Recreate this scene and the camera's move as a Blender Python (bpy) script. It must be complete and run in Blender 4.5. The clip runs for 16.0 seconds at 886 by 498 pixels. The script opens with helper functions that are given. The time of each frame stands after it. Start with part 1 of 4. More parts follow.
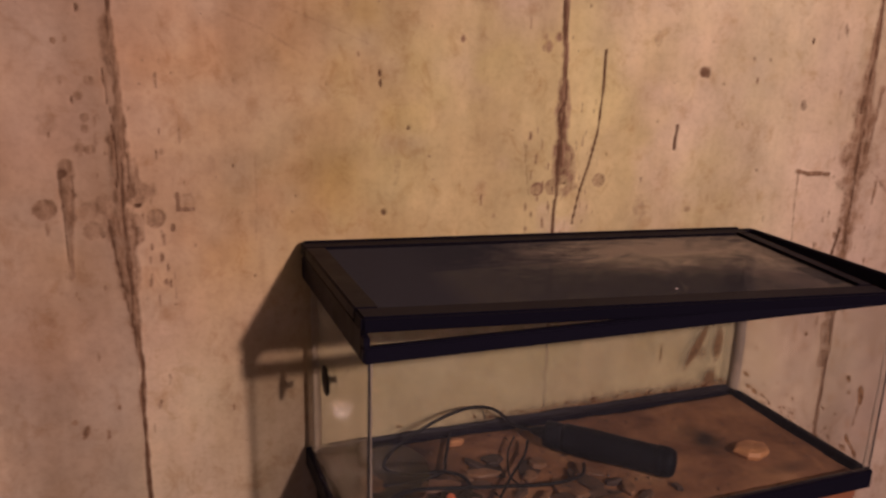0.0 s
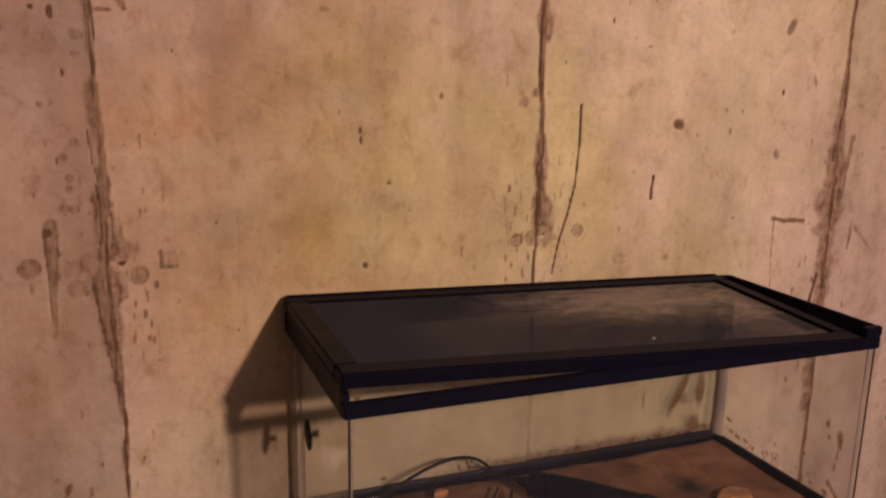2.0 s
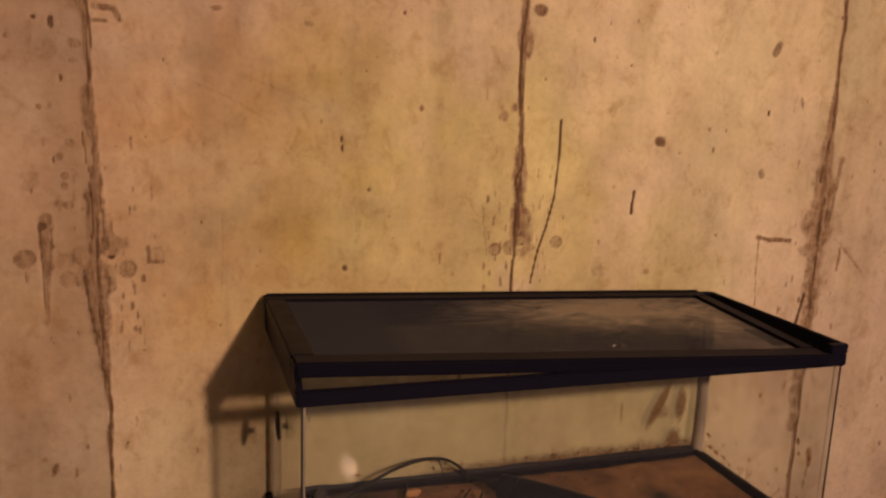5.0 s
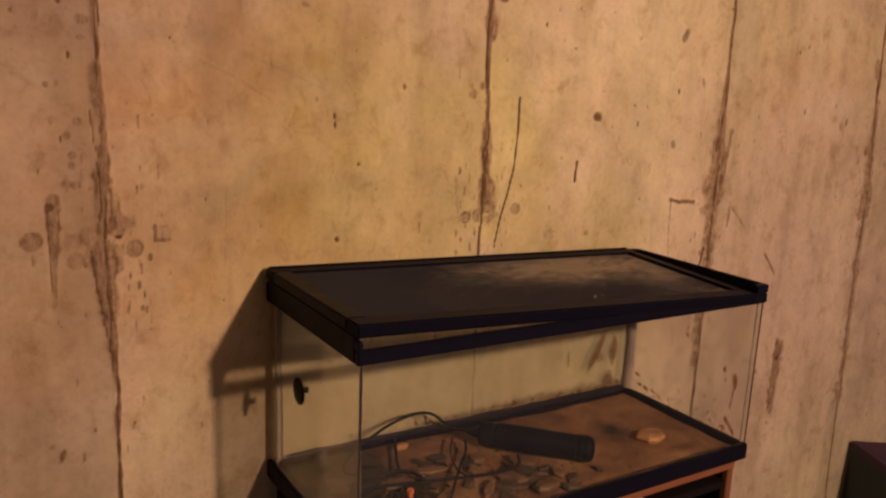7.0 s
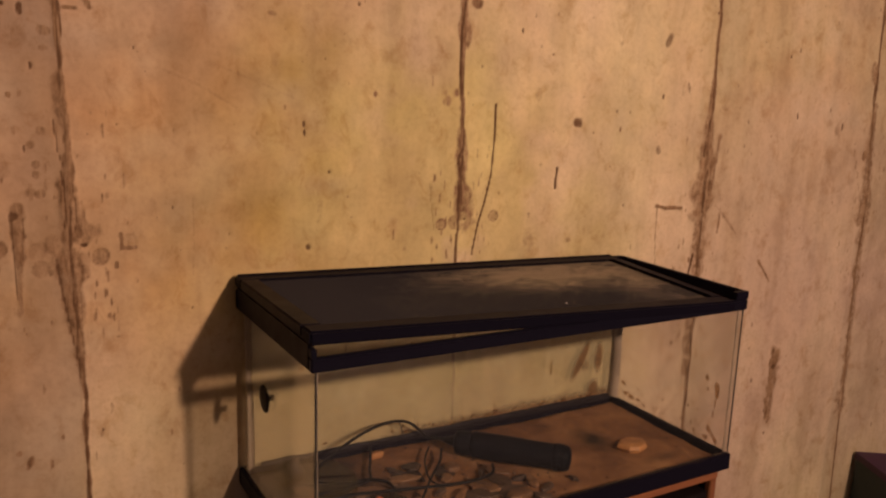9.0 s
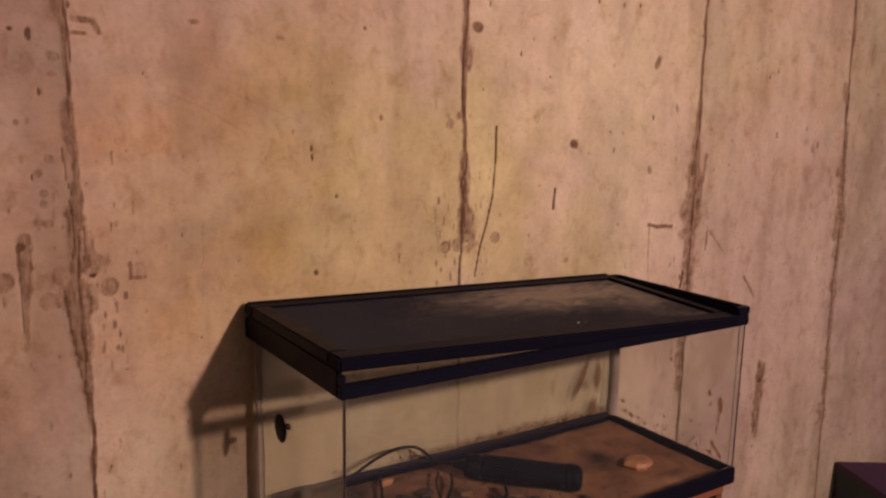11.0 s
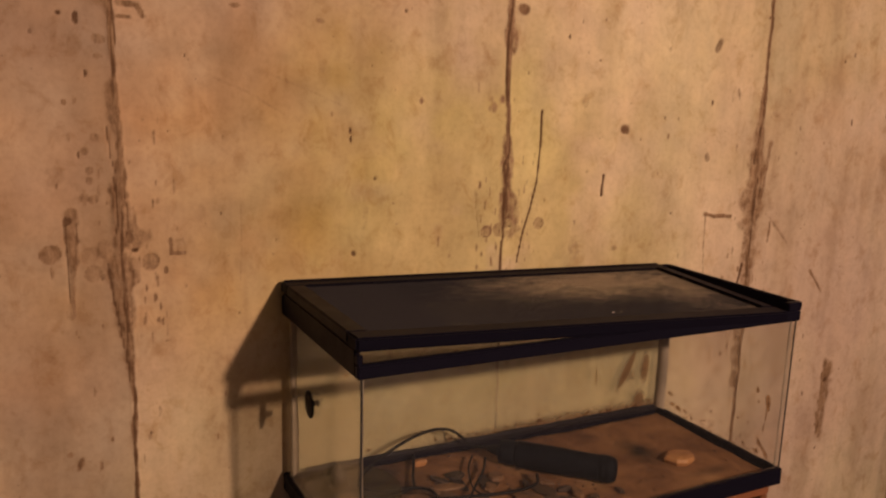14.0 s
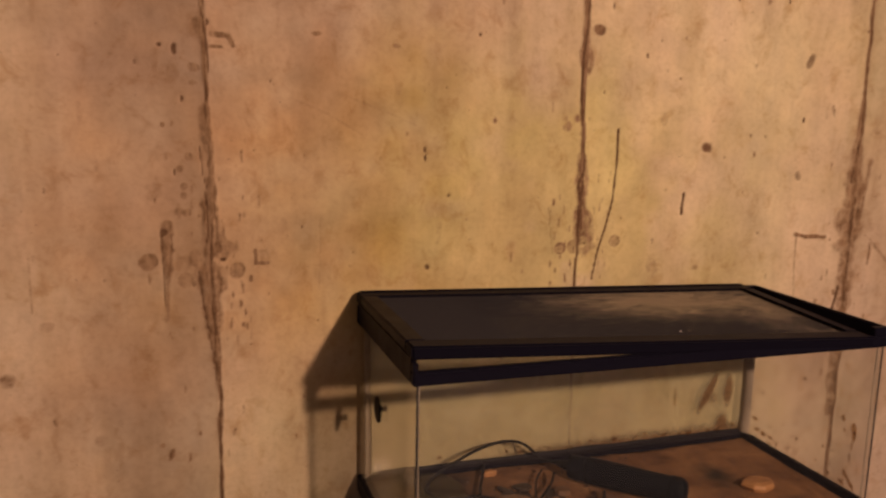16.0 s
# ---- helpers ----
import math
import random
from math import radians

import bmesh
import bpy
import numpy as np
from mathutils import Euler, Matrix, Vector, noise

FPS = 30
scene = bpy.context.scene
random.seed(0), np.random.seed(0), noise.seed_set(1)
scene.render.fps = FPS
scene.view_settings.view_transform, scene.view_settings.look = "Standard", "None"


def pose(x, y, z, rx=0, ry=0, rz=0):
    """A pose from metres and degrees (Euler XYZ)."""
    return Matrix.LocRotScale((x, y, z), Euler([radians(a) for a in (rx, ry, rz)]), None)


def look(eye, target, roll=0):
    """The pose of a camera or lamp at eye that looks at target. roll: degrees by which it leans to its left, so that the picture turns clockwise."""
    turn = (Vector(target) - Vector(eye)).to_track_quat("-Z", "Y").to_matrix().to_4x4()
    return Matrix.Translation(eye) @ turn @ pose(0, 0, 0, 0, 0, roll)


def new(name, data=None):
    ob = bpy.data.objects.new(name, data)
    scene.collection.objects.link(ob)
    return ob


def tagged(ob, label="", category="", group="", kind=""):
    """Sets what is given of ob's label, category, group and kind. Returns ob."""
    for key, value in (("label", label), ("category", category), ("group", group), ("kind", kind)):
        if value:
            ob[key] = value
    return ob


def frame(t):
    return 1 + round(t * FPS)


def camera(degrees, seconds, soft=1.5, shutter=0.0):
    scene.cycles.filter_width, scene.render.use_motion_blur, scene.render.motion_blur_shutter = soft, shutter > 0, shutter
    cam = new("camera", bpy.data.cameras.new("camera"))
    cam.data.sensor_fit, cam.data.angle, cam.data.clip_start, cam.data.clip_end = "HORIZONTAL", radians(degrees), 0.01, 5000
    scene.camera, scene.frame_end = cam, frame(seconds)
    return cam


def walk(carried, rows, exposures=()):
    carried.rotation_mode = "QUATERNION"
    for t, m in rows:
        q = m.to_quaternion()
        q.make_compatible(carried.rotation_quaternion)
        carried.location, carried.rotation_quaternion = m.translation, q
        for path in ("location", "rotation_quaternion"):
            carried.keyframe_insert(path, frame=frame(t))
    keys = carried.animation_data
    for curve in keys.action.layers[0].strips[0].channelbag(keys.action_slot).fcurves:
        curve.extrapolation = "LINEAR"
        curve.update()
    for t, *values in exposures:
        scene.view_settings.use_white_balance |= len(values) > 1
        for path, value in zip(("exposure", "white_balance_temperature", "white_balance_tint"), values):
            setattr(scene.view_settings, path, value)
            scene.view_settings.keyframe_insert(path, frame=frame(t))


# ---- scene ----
cam = camera(57.7, 16.0, soft=2.3, shutter=0.4)
PATH = [
    (0, (-0.621, -1.066, 1.388), (0.091, 0.724, 0.849), 1.6),
    (0.5, (-0.604, -1.065, 1.389), (0.206, 0.678, 0.835), 1.9),
    (1, (-0.597, -1.058, 1.385), (0.256, 0.677, 0.873), 0.8),
    (1.5, (-0.594, -1.061, 1.405), (0.241, 0.692, 0.923), 0.5),
    (2, (-0.612, -1.084, 1.408), (0.126, 0.722, 0.969), 1.0),
    (2.5, (-0.613, -1.083, 1.402), (0.126, 0.713, 0.927), 1.5),
    (3, (-0.612, -1.076, 1.411), (0.164, 0.712, 0.962), 1.5),
    (3.2, (-0.609, -1.08, 1.411), (0.158, 0.71, 0.956), 1.9),
    (5.3, (-0.531, -1.181, 1.397), (0.072, 0.686, 1.006), 1.1),
    (5.5, (-0.532, -1.187, 1.409), (0.054, 0.681, 1.0), 0.3),
    (6, (-0.622, -1.168, 1.404), (0.085, 0.67, 1.054), 1.1),
    (6.5, (-0.77, -1.131, 1.4), (0.144, 0.584, 0.927), -3.7),
    (7, (-0.821, -1.138, 1.392), (0.236, 0.506, 0.966), 2.5),
    (7.5, (-0.772, -1.184, 1.403), (0.144, 0.562, 1.064), 0.8),
    (8, (-0.744, -1.194, 1.4), (0.241, 0.515, 1.069), 2.2),
    (8.5, (-0.74, -1.185, 1.394), (0.267, 0.506, 1.038), 2.0),
    (9, (-0.745, -1.179, 1.391), (0.259, 0.502, 0.985), 1.9),
    (11.3, (-0.822, -1.127, 1.384), (0.332, 0.47, 1.042), 1.2),
    (11.5, (-0.793, -1.144, 1.381), (0.403, 0.416, 1.009), 0.9),
    (12, (-0.729, -1.178, 1.387), (0.273, 0.518, 1.043), 1.1),
    (12.5, (-0.715, -1.175, 1.38), (0.193, 0.554, 0.949), 2.6),
    (13, (-0.737, -1.169, 1.384), (0.17, 0.564, 0.968), 1.8),
    (13.5, (-0.752, -1.169, 1.39), (0.13, 0.579, 0.979), 1.5),
    (14, (-0.75, -1.169, 1.389), (0.17, 0.563, 0.998), 1.7),
    (14.5, (-0.765, -1.172, 1.386), (0.097, 0.588, 0.987), 1.8),
    (15, (-0.768, -1.165, 1.392), (0.1, 0.594, 1.0), 1.3),
    (15.5, (-0.745, -1.191, 1.392), (0.075, 0.596, 1.031), 2.2),
    (16, (-0.692, -1.239, 1.395), (-0.047, 0.62, 1.039), 1.1),
]
EXPOSURES = [(0.0, 0.0, 5350, 24), (0.6, 0.0, 5350, 24), (0.9, 0.0, 6400, 10), (1.1, 0.0, 6400, 10), (1.4, 0.0, 5400, 22), (2.1, 0.0, 5400, 22),
             (2.4, 0.0, 6400, 8), (3.2, 0.0, 6400, 8), (5.3, 0.0, 6450, 14), (9.2, -0.03, 6550, 17), (11.2, 0.0, 5350, 26), (11.6, 0.0, 5350, 26), (11.95, 0.0, 6400, 12), (16.0, 0.0, 6450, 15)]
walk(cam, [(t, look(eye, target, roll)) for t, eye, target, roll in PATH], EXPOSURES)

# ---------------------------------------------------------------- world and lamp
world = bpy.data.worlds.new("world")
scene.world = world
world.use_nodes = True
world.node_tree.nodes["Background"].inputs[0].default_value = (0.004, 0.003, 0.002, 1)
world.node_tree.nodes["Background"].inputs[1].default_value = 1.0

LAMP = (0.210, -2.60, 2.095)
bulb = new("bulb_light", bpy.data.lights.new("bulb_light", "POINT"))
bulb.data.energy, bulb.data.color, bulb.data.shadow_soft_size = 238, (1.0, 0.668, 0.490), 0.056
bulb.location = LAMP


# ---------------------------------------------------------------- the tank in numbers
X0, X1, Y0, Y1 = -0.4096, 0.3685, -0.3205, -0.008
ZB, ZT = 0.7425, 1.064
SINK = 0.0148  # the stand leans: it sinks this much a metre towards its far end


# ---------------------------------------------------------------- materials
def mat(name):
    m = bpy.data.materials.new(name)
    m.use_nodes = True
    nt = m.node_tree
    return m, nt, nt.nodes["Principled BSDF"], nt.nodes["Material Output"]


def node(nt, kind, **values):
    n = nt.nodes.new(kind)
    for key, value in values.items():
        if key in n.inputs:
            n.inputs[key].default_value = value
    return n


def coords(nt, scale=(1, 1, 1)):
    tc = nt.nodes.new("ShaderNodeTexCoord")
    mp = nt.nodes.new("ShaderNodeMapping")
    mp.inputs["Scale"].default_value = scale
    nt.links.new(tc.outputs["Object"], mp.inputs["Vector"])
    return mp.outputs["Vector"]


def noise_tex(nt, scale, detail=4, rough=0.55, stretch=(1, 1, 1), distortion=0.0):
    n = node(nt, "ShaderNodeTexNoise", Scale=scale, Detail=detail, Roughness=rough, Distortion=distortion)
    nt.links.new(coords(nt, stretch), n.inputs["Vector"])
    return n.outputs["Fac"]


def ramp(nt, fac, stops):
    r = nt.nodes.new("ShaderNodeValToRGB")
    els = r.color_ramp.elements
    while len(els) < len(stops):
        els.new(0.5)
    for e, (p, c) in zip(els, stops):
        e.position, e.color = p, (*c, 1) if len(c) == 3 else c
    nt.links.new(fac, r.inputs["Fac"])
    return r.outputs["Color"]


def mix(nt, fac, a, b, blend="MIX"):
    m = nt.nodes.new("ShaderNodeMix")
    m.data_type, m.blend_type = "RGBA", blend
    for sock, value in ((m.inputs[0], fac), (m.inputs[6], a), (m.inputs[7], b)):
        if isinstance(value, (int, float)):
            sock.default_value = value
        elif isinstance(value, tuple):
            sock.default_value = (*value, 1)
        else:
            nt.links.new(value, sock)
    return m.outputs[2]


def calc(nt, op, a, b=0.0, c=0.0):
    m = nt.nodes.new("ShaderNodeMath")
    m.operation = op
    for sock, value in zip(m.inputs, (a, b, c)):
        if isinstance(value, (int, float)):
            sock.default_value = value
        else:
            nt.links.new(value, sock)
    return m.outputs[0]


def attr(nt, name):
    a = nt.nodes.new("ShaderNodeAttribute")
    a.attribute_name = name
    return a.outputs["Fac"]


def bump(nt, bsdf, height, strength=0.3, distance=0.002):
    b = node(nt, "ShaderNodeBump", Strength=strength, Distance=distance)
    nt.links.new(height, b.inputs["Height"])
    nt.links.new(b.outputs["Normal"], bsdf.inputs["Normal"])


def concrete_material():
    m, nt, bsdf, out = mat("bare_concrete")
    L = nt.links
    big = noise_tex(nt, 1.7, 3, 0.5)
    mid = noise_tex(nt, 6.0, 5, 0.6, (1, 1, 0.6))
    drip = noise_tex(nt, 9.0, 4, 0.6, (1.0, 1, 0.22))
    fine = noise_tex(nt, 90.0, 5, 0.65)
    base = ramp(nt, mid, [(0.25, (0.455, 0.37, 0.28)), (0.45, (0.545, 0.45, 0.348)), (0.72, (0.635, 0.54, 0.425))])
    hue = ramp(nt, big, [(0.36, (0.92, 0.84, 0.80)), (0.5, (1.0, 0.96, 0.86)), (0.64, (0.98, 0.99, 0.80))])
    base = mix(nt, 1.0, base, hue, "MULTIPLY")
    streak = ramp(nt, drip, [(0.36, (0.80, 0.76, 0.70)), (0.52, (1, 1, 1)), (0.72, (1.07, 1.05, 1.02))])
    base = mix(nt, 0.7, base, streak, "MULTIPLY")
    lines = ramp(nt, noise_tex(nt, 42.0, 4, 0.65, (1.0, 1, 0.05)), [(0.34, (0.86, 0.82, 0.77)), (0.5, (1, 1, 1)), (0.7, (1.04, 1.04, 1.03))])
    base = mix(nt, 0.18, base, lines, "MULTIPLY")
    blot = ramp(nt, noise_tex(nt, 24.0, 5, 0.7, (1, 1, 0.8), 0.5), [(0.30, (0.80, 0.71, 0.60)), (0.47, (1, 1, 1)), (0.75, (1.08, 1.07, 1.06))])
    base = mix(nt, 0.95, base, blot, "MULTIPLY")
    grain = ramp(nt, fine, [(0.3, (0.84, 0.81, 0.78)), (0.55, (1.02, 1.02, 1.02))])
    base = mix(nt, 0.6, base, grain, "MULTIPLY")
    tone = nt.nodes.new("ShaderNodeCombineColor")
    for sock in tone.inputs:
        if sock.name in ("Red", "Green", "Blue"):
            L.new(attr(nt, "tone"), sock)
    base = mix(nt, 1.0, base, tone.outputs[0], "MULTIPLY")
    base = mix(nt, attr(nt, "ochre"), base, mix(nt, 1.0, base, (0.945, 0.985, 0.68), "MULTIPLY"))
    base = mix(nt, attr(nt, "rust"), base, mix(nt, 1.0, base, (0.92, 0.73, 0.53), "MULTIPLY"))
    # speckle of tiny air holes
    vor = node(nt, "ShaderNodeTexVoronoi", Scale=55.0)
    L.new(coords(nt), vor.inputs["Vector"])
    hole = calc(nt, "LESS_THAN", vor.outputs["Distance"], calc(nt, "MULTIPLY", calc(nt, "SUBTRACT", noise_tex(nt, 11.0, 3), 0.52), 0.75))
    base = mix(nt, calc(nt, "MULTIPLY", hole, 0.55), base, (0.20, 0.13, 0.08))
    # cement smears, rust-brown dirt, dark cracks
    rough_edge = calc(nt, "MULTIPLY", calc(nt, "SUBTRACT", noise_tex(nt, 60.0, 4, 0.7), 0.5), 1.3)
    smear = calc(nt, "ADD", attr(nt, "smear"), calc(nt, "MULTIPLY", rough_edge, calc(nt, "MINIMUM", calc(nt, "MULTIPLY", attr(nt, "smear"), 3.0), 1.0)))
    smear_f = ramp(nt, smear, [(0.10, (0, 0, 0)), (0.66, (1, 1, 1))])
    smear_c = ramp(nt, noise_tex(nt, 105.0, 5, 0.75, (1, 1, 0.20), 0.4), [(0.34, (0.118, 0.066, 0.031)), (0.5, (0.235, 0.142, 0.074)), (0.68, (0.365, 0.245, 0.140))])
    base = mix(nt, smear_f, base, smear_c)
    crack = calc(nt, "ADD", attr(nt, "crack"), calc(nt, "MULTIPLY", rough_edge, calc(nt, "MINIMUM", attr(nt, "crack"), 0.5)))
    crack_f = ramp(nt, crack, [(0.25, (0, 0, 0)), (0.8, (1, 1, 1))])
    base = mix(nt, crack_f, base, (0.100, 0.050, 0.022))
    L.new(base, bsdf.inputs["Base Color"])
    bsdf.inputs["Roughness"].default_value = 0.86
    bsdf.inputs["Specular IOR Level"].default_value = 0.25
    bump(nt, bsdf, calc(nt, "ADD", calc(nt, "MULTIPLY", fine, 0.5), calc(nt, "MULTIPLY", mid, 0.6)), 0.35, 0.004)
    return m


def plain_material(name, color, rough=0.5, vary=0.25, scale=30.0, spec=0.5, relief=0.15, metal=0.0):
    m, nt, bsdf, out = mat(name)
    a = noise_tex(nt, scale, 5, 0.6)
    b = noise_tex(nt, scale * 0.2, 3, 0.5)
    f = calc(nt, "ADD", calc(nt, "MULTIPLY", a, 0.5), calc(nt, "MULTIPLY", b, 0.5))
    lo = tuple(c * (1 - vary) for c in color)
    hi = tuple(min(1, c * (1 + vary)) for c in color)
    nt.links.new(ramp(nt, f, [(0.3, lo), (0.7, hi)]), bsdf.inputs["Base Color"])
    bsdf.inputs["Metallic"].default_value = metal
    bsdf.inputs["Specular IOR Level"].default_value = spec
    r = calc(nt, "MULTIPLY_ADD", a, 0.25, rough - 0.12)
    nt.links.new(r, bsdf.inputs["Roughness"])
    bump(nt, bsdf, a, relief, 0.002)
    return m


def dusty_plastic(name, color, dust, amount, gloss=0.05):
    """Black plastic; dust gathers on faces that look up."""
    m, nt, bsdf, out = mat(name)
    geo = nt.nodes.new("ShaderNodeNewGeometry")
    sep = nt.nodes.new("ShaderNodeSeparateXYZ")
    nt.links.new(geo.outputs["Normal"], sep.inputs[0])
    up = calc(nt, "MAXIMUM", sep.outputs["Z"], 0.0)
    n = noise_tex(nt, 26.0, 5, 0.65)
    f = calc(nt, "MULTIPLY", up, calc(nt, "MULTIPLY", n, amount))
    nt.links.new(mix(nt, f, color, dust), bsdf.inputs["Base Color"])
    nt.links.new(calc(nt, "MULTIPLY_ADD", n, 0.3, 0.28), bsdf.inputs["Roughness"])
    bsdf.inputs["Specular IOR Level"].default_value = gloss
    bump(nt, bsdf, noise_tex(nt, 220.0, 3), 0.12, 0.001)
    return m


def glass_material(name="tank_glass", tint=(0.974, 0.981, 0.969), haze=0.004, film_color=(0.42, 0.45, 0.47), gloss=0.7):
    m, nt, bsdf, out = mat(name)
    nt.nodes.remove(bsdf)
    clear = node(nt, "ShaderNodeBsdfTransparent", Color=(*tint, 1))
    shine = node(nt, "ShaderNodeBsdfGlossy", Color=(1, 1, 1, 1), Roughness=0.02)
    dirt = node(nt, "ShaderNodeBsdfDiffuse", Color=(*film_color, 1))
    edge = node(nt, "ShaderNodeLayerWeight", Blend=0.5)
    fres = calc(nt, "MULTIPLY_ADD", calc(nt, "POWER", edge.outputs["Facing"], 5.0), gloss, 0.042)
    a, b = nt.nodes.new("ShaderNodeMixShader"), nt.nodes.new("ShaderNodeMixShader")
    film = calc(nt, "MULTIPLY", ramp(nt, noise_tex(nt, 7.0, 5, 0.65), [(0.35, (0.3, 0.3, 0.3)), (0.75, (1, 1, 1))]), haze)
    nt.links.new(film, a.inputs[0])
    nt.links.new(clear.outputs[0], a.inputs[1])
    nt.links.new(dirt.outputs[0], a.inputs[2])
    nt.links.new(fres, b.inputs[0])
    nt.links.new(a.outputs[0], b.inputs[1])
    nt.links.new(shine.outputs[0], b.inputs[2])
    nt.links.new(b.outputs[0], out.inputs["Surface"])
    return m


def muddied_glass_material():
    """Limescaled glass with dried mud splashed up from the floor and run down at one end."""
    m = glass_material("muddied_glass", (0.985, 0.985, 0.945), 0.36, (0.88, 0.79, 0.47))
    nt = m.node_tree
    out = nt.nodes["Material Output"]
    clean = out.inputs["Surface"].links[0].from_socket
    sep = nt.nodes.new("ShaderNodeSeparateXYZ")
    nt.links.new(coords(nt), sep.inputs[0])
    x = sep.outputs["X"]
    z = calc(nt, "MULTIPLY_ADD", calc(nt, "SUBTRACT", x, X1), SINK, sep.outputs["Z"])

    def hump(value, centre, width):
        d = calc(nt, "DIVIDE", calc(nt, "SUBTRACT", value, centre), width)
        return calc(nt, "EXPONENT", calc(nt, "MULTIPLY", calc(nt, "MULTIPLY", d, d), -1.0))

    low = calc(nt, "EXPONENT", calc(nt, "DIVIDE", calc(nt, "SUBTRACT", 0.778, z), 0.017))
    low = calc(nt, "MULTIPLY", low, calc(nt, "MINIMUM", calc(nt, "MAXIMUM", calc(nt, "MULTIPLY_ADD", x, 2.2, 0.75), 0.25), 1.0))
    slant = calc(nt, "MULTIPLY_ADD", calc(nt, "SUBTRACT", z, 0.864), -0.50, x)
    swipe = calc(nt, "MULTIPLY", hump(slant, 0.2745, 0.0085), hump(z, 0.862, 0.034))
    film = calc(nt, "MULTIPLY", hump(x, 0.286, 0.014), hump(z, 0.846, 0.018))
    runs = calc(nt, "ADD", calc(nt, "MULTIPLY", hump(x, 0.3195, 0.010), hump(z, 0.862, 0.030)), calc(nt, "MULTIPLY", hump(x, 0.309, 0.009), calc(nt, "MULTIPLY", hump(z, 0.798, 0.016), 0.7)))
    where = calc(nt, "ADD", low, calc(nt, "ADD", calc(nt, "MULTIPLY", swipe, 1.7), calc(nt, "MULTIPLY_ADD", film, 0.55, calc(nt, "MULTIPLY", runs, 1.25))))
    grain = noise_tex(nt, 55.0, 6, 0.7, (1, 1, 0.55), 0.4)
    mask = ramp(nt, calc(nt, "MULTIPLY", where, grain), [(0.15, (0, 0, 0)), (0.28, (0.42, 0.42, 0.42)), (0.48, (0.85, 0.85, 0.85))])
    mud = node(nt, "ShaderNodeBsdfDiffuse")
    nt.links.new(ramp(nt, noise_tex(nt, 130.0, 4, 0.6), [(0.3, (0.10, 0.050, 0.020)), (0.7, (0.27, 0.150, 0.065))]), mud.inputs["Color"])
    ms = nt.nodes.new("ShaderNodeMixShader")
    nt.links.new(mask, ms.inputs[0])
    nt.links.new(clean, ms.inputs[1])
    nt.links.new(mud.outputs[0], ms.inputs[2])
    nt.links.new(ms.outputs[0], out.inputs["Surface"])
    return m


def screen_material():
    """Fine wire mesh, clogged with dust in cloudy streaks."""
    m, nt, bsdf, out = mat("dusty_wire_mesh")
    cloud = noise_tex(nt, 7.5, 5, 0.62, (1.0, 1.9, 1), 1.6)
    wisp = noise_tex(nt, 20.0, 6, 0.68, (0.7, 1.5, 1), 1.8)
    where = attr(nt, "dust")
    f = calc(nt, "MULTIPLY", where, calc(nt, "ADD", calc(nt, "MULTIPLY", cloud, 0.7), calc(nt, "MULTIPLY", wisp, 0.95)))
    dust = ramp(nt, f, [(0.38, (0, 0, 0)), (0.58, (0.25, 0.25, 0.25)), (0.90, (1, 1, 1))])
    col = mix(nt, dust, (0.039, 0.037, 0.040), (0.31, 0.250, 0.165))
    nt.links.new(col, bsdf.inputs["Base Color"])
    bsdf.inputs["Roughness"].default_value = 0.7
    bsdf.inputs["Specular IOR Level"].default_value = 0.01
    return m


def thin_mud_material():
    """A thin dried film of mud: lets part of the light through, browner."""
    m, nt, bsdf, out = mat("thin_dried_mud")
    bsdf.inputs["Base Color"].default_value = (0.24, 0.13, 0.055, 1)
    bsdf.inputs["Roughness"].default_value = 0.85
    clear = node(nt, "ShaderNodeBsdfTransparent", Color=(0.74, 0.56, 0.38, 1))
    ms = nt.nodes.new("ShaderNodeMixShader")
    nt.links.new(ramp(nt, noise_tex(nt, 120.0, 4, 0.7), [(0.3, (0.02, 0.02, 0.02)), (0.7, (0.36, 0.36, 0.36))]), ms.inputs[0])
    nt.links.new(clear.outputs[0], ms.inputs[1])
    nt.links.new(bsdf.outputs[0], ms.inputs[2])
    nt.links.new(ms.outputs[0], out.inputs["Surface"])
    return m


def soil_material():
    m, nt, bsdf, out = mat("damp_bark_soil")
    a = noise_tex(nt, 9.0, 5, 0.6, distortion=0.4)
    b = noise_tex(nt, 120.0, 5, 0.7)
    col = ramp(nt, a, [(0.30, (0.085, 0.042, 0.021)), (0.44, (0.19, 0.094, 0.043)), (0.56, (0.27, 0.140, 0.062)), (0.70, (0.36, 0.205, 0.090))])
    col = mix(nt, 0.6, col, ramp(nt, b, [(0.3, (0.62, 0.58, 0.55)), (0.7, (1.15, 1.12, 1.1))]), "MULTIPLY")
    dark = calc(nt, "MULTIPLY", attr(nt, "damp_shade"), calc(nt, "ADD", noise_tex(nt, 30.0, 4), 0.4))
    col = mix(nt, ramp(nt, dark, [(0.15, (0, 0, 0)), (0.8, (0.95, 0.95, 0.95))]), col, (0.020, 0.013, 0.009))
    nt.links.new(col, bsdf.inputs["Base Color"])
    bsdf.inputs["Roughness"].default_value = 0.75
    bsdf.inputs["Specular IOR Level"].default_value = 0.3
    bump(nt, bsdf, b, 0.5, 0.003)
    return m


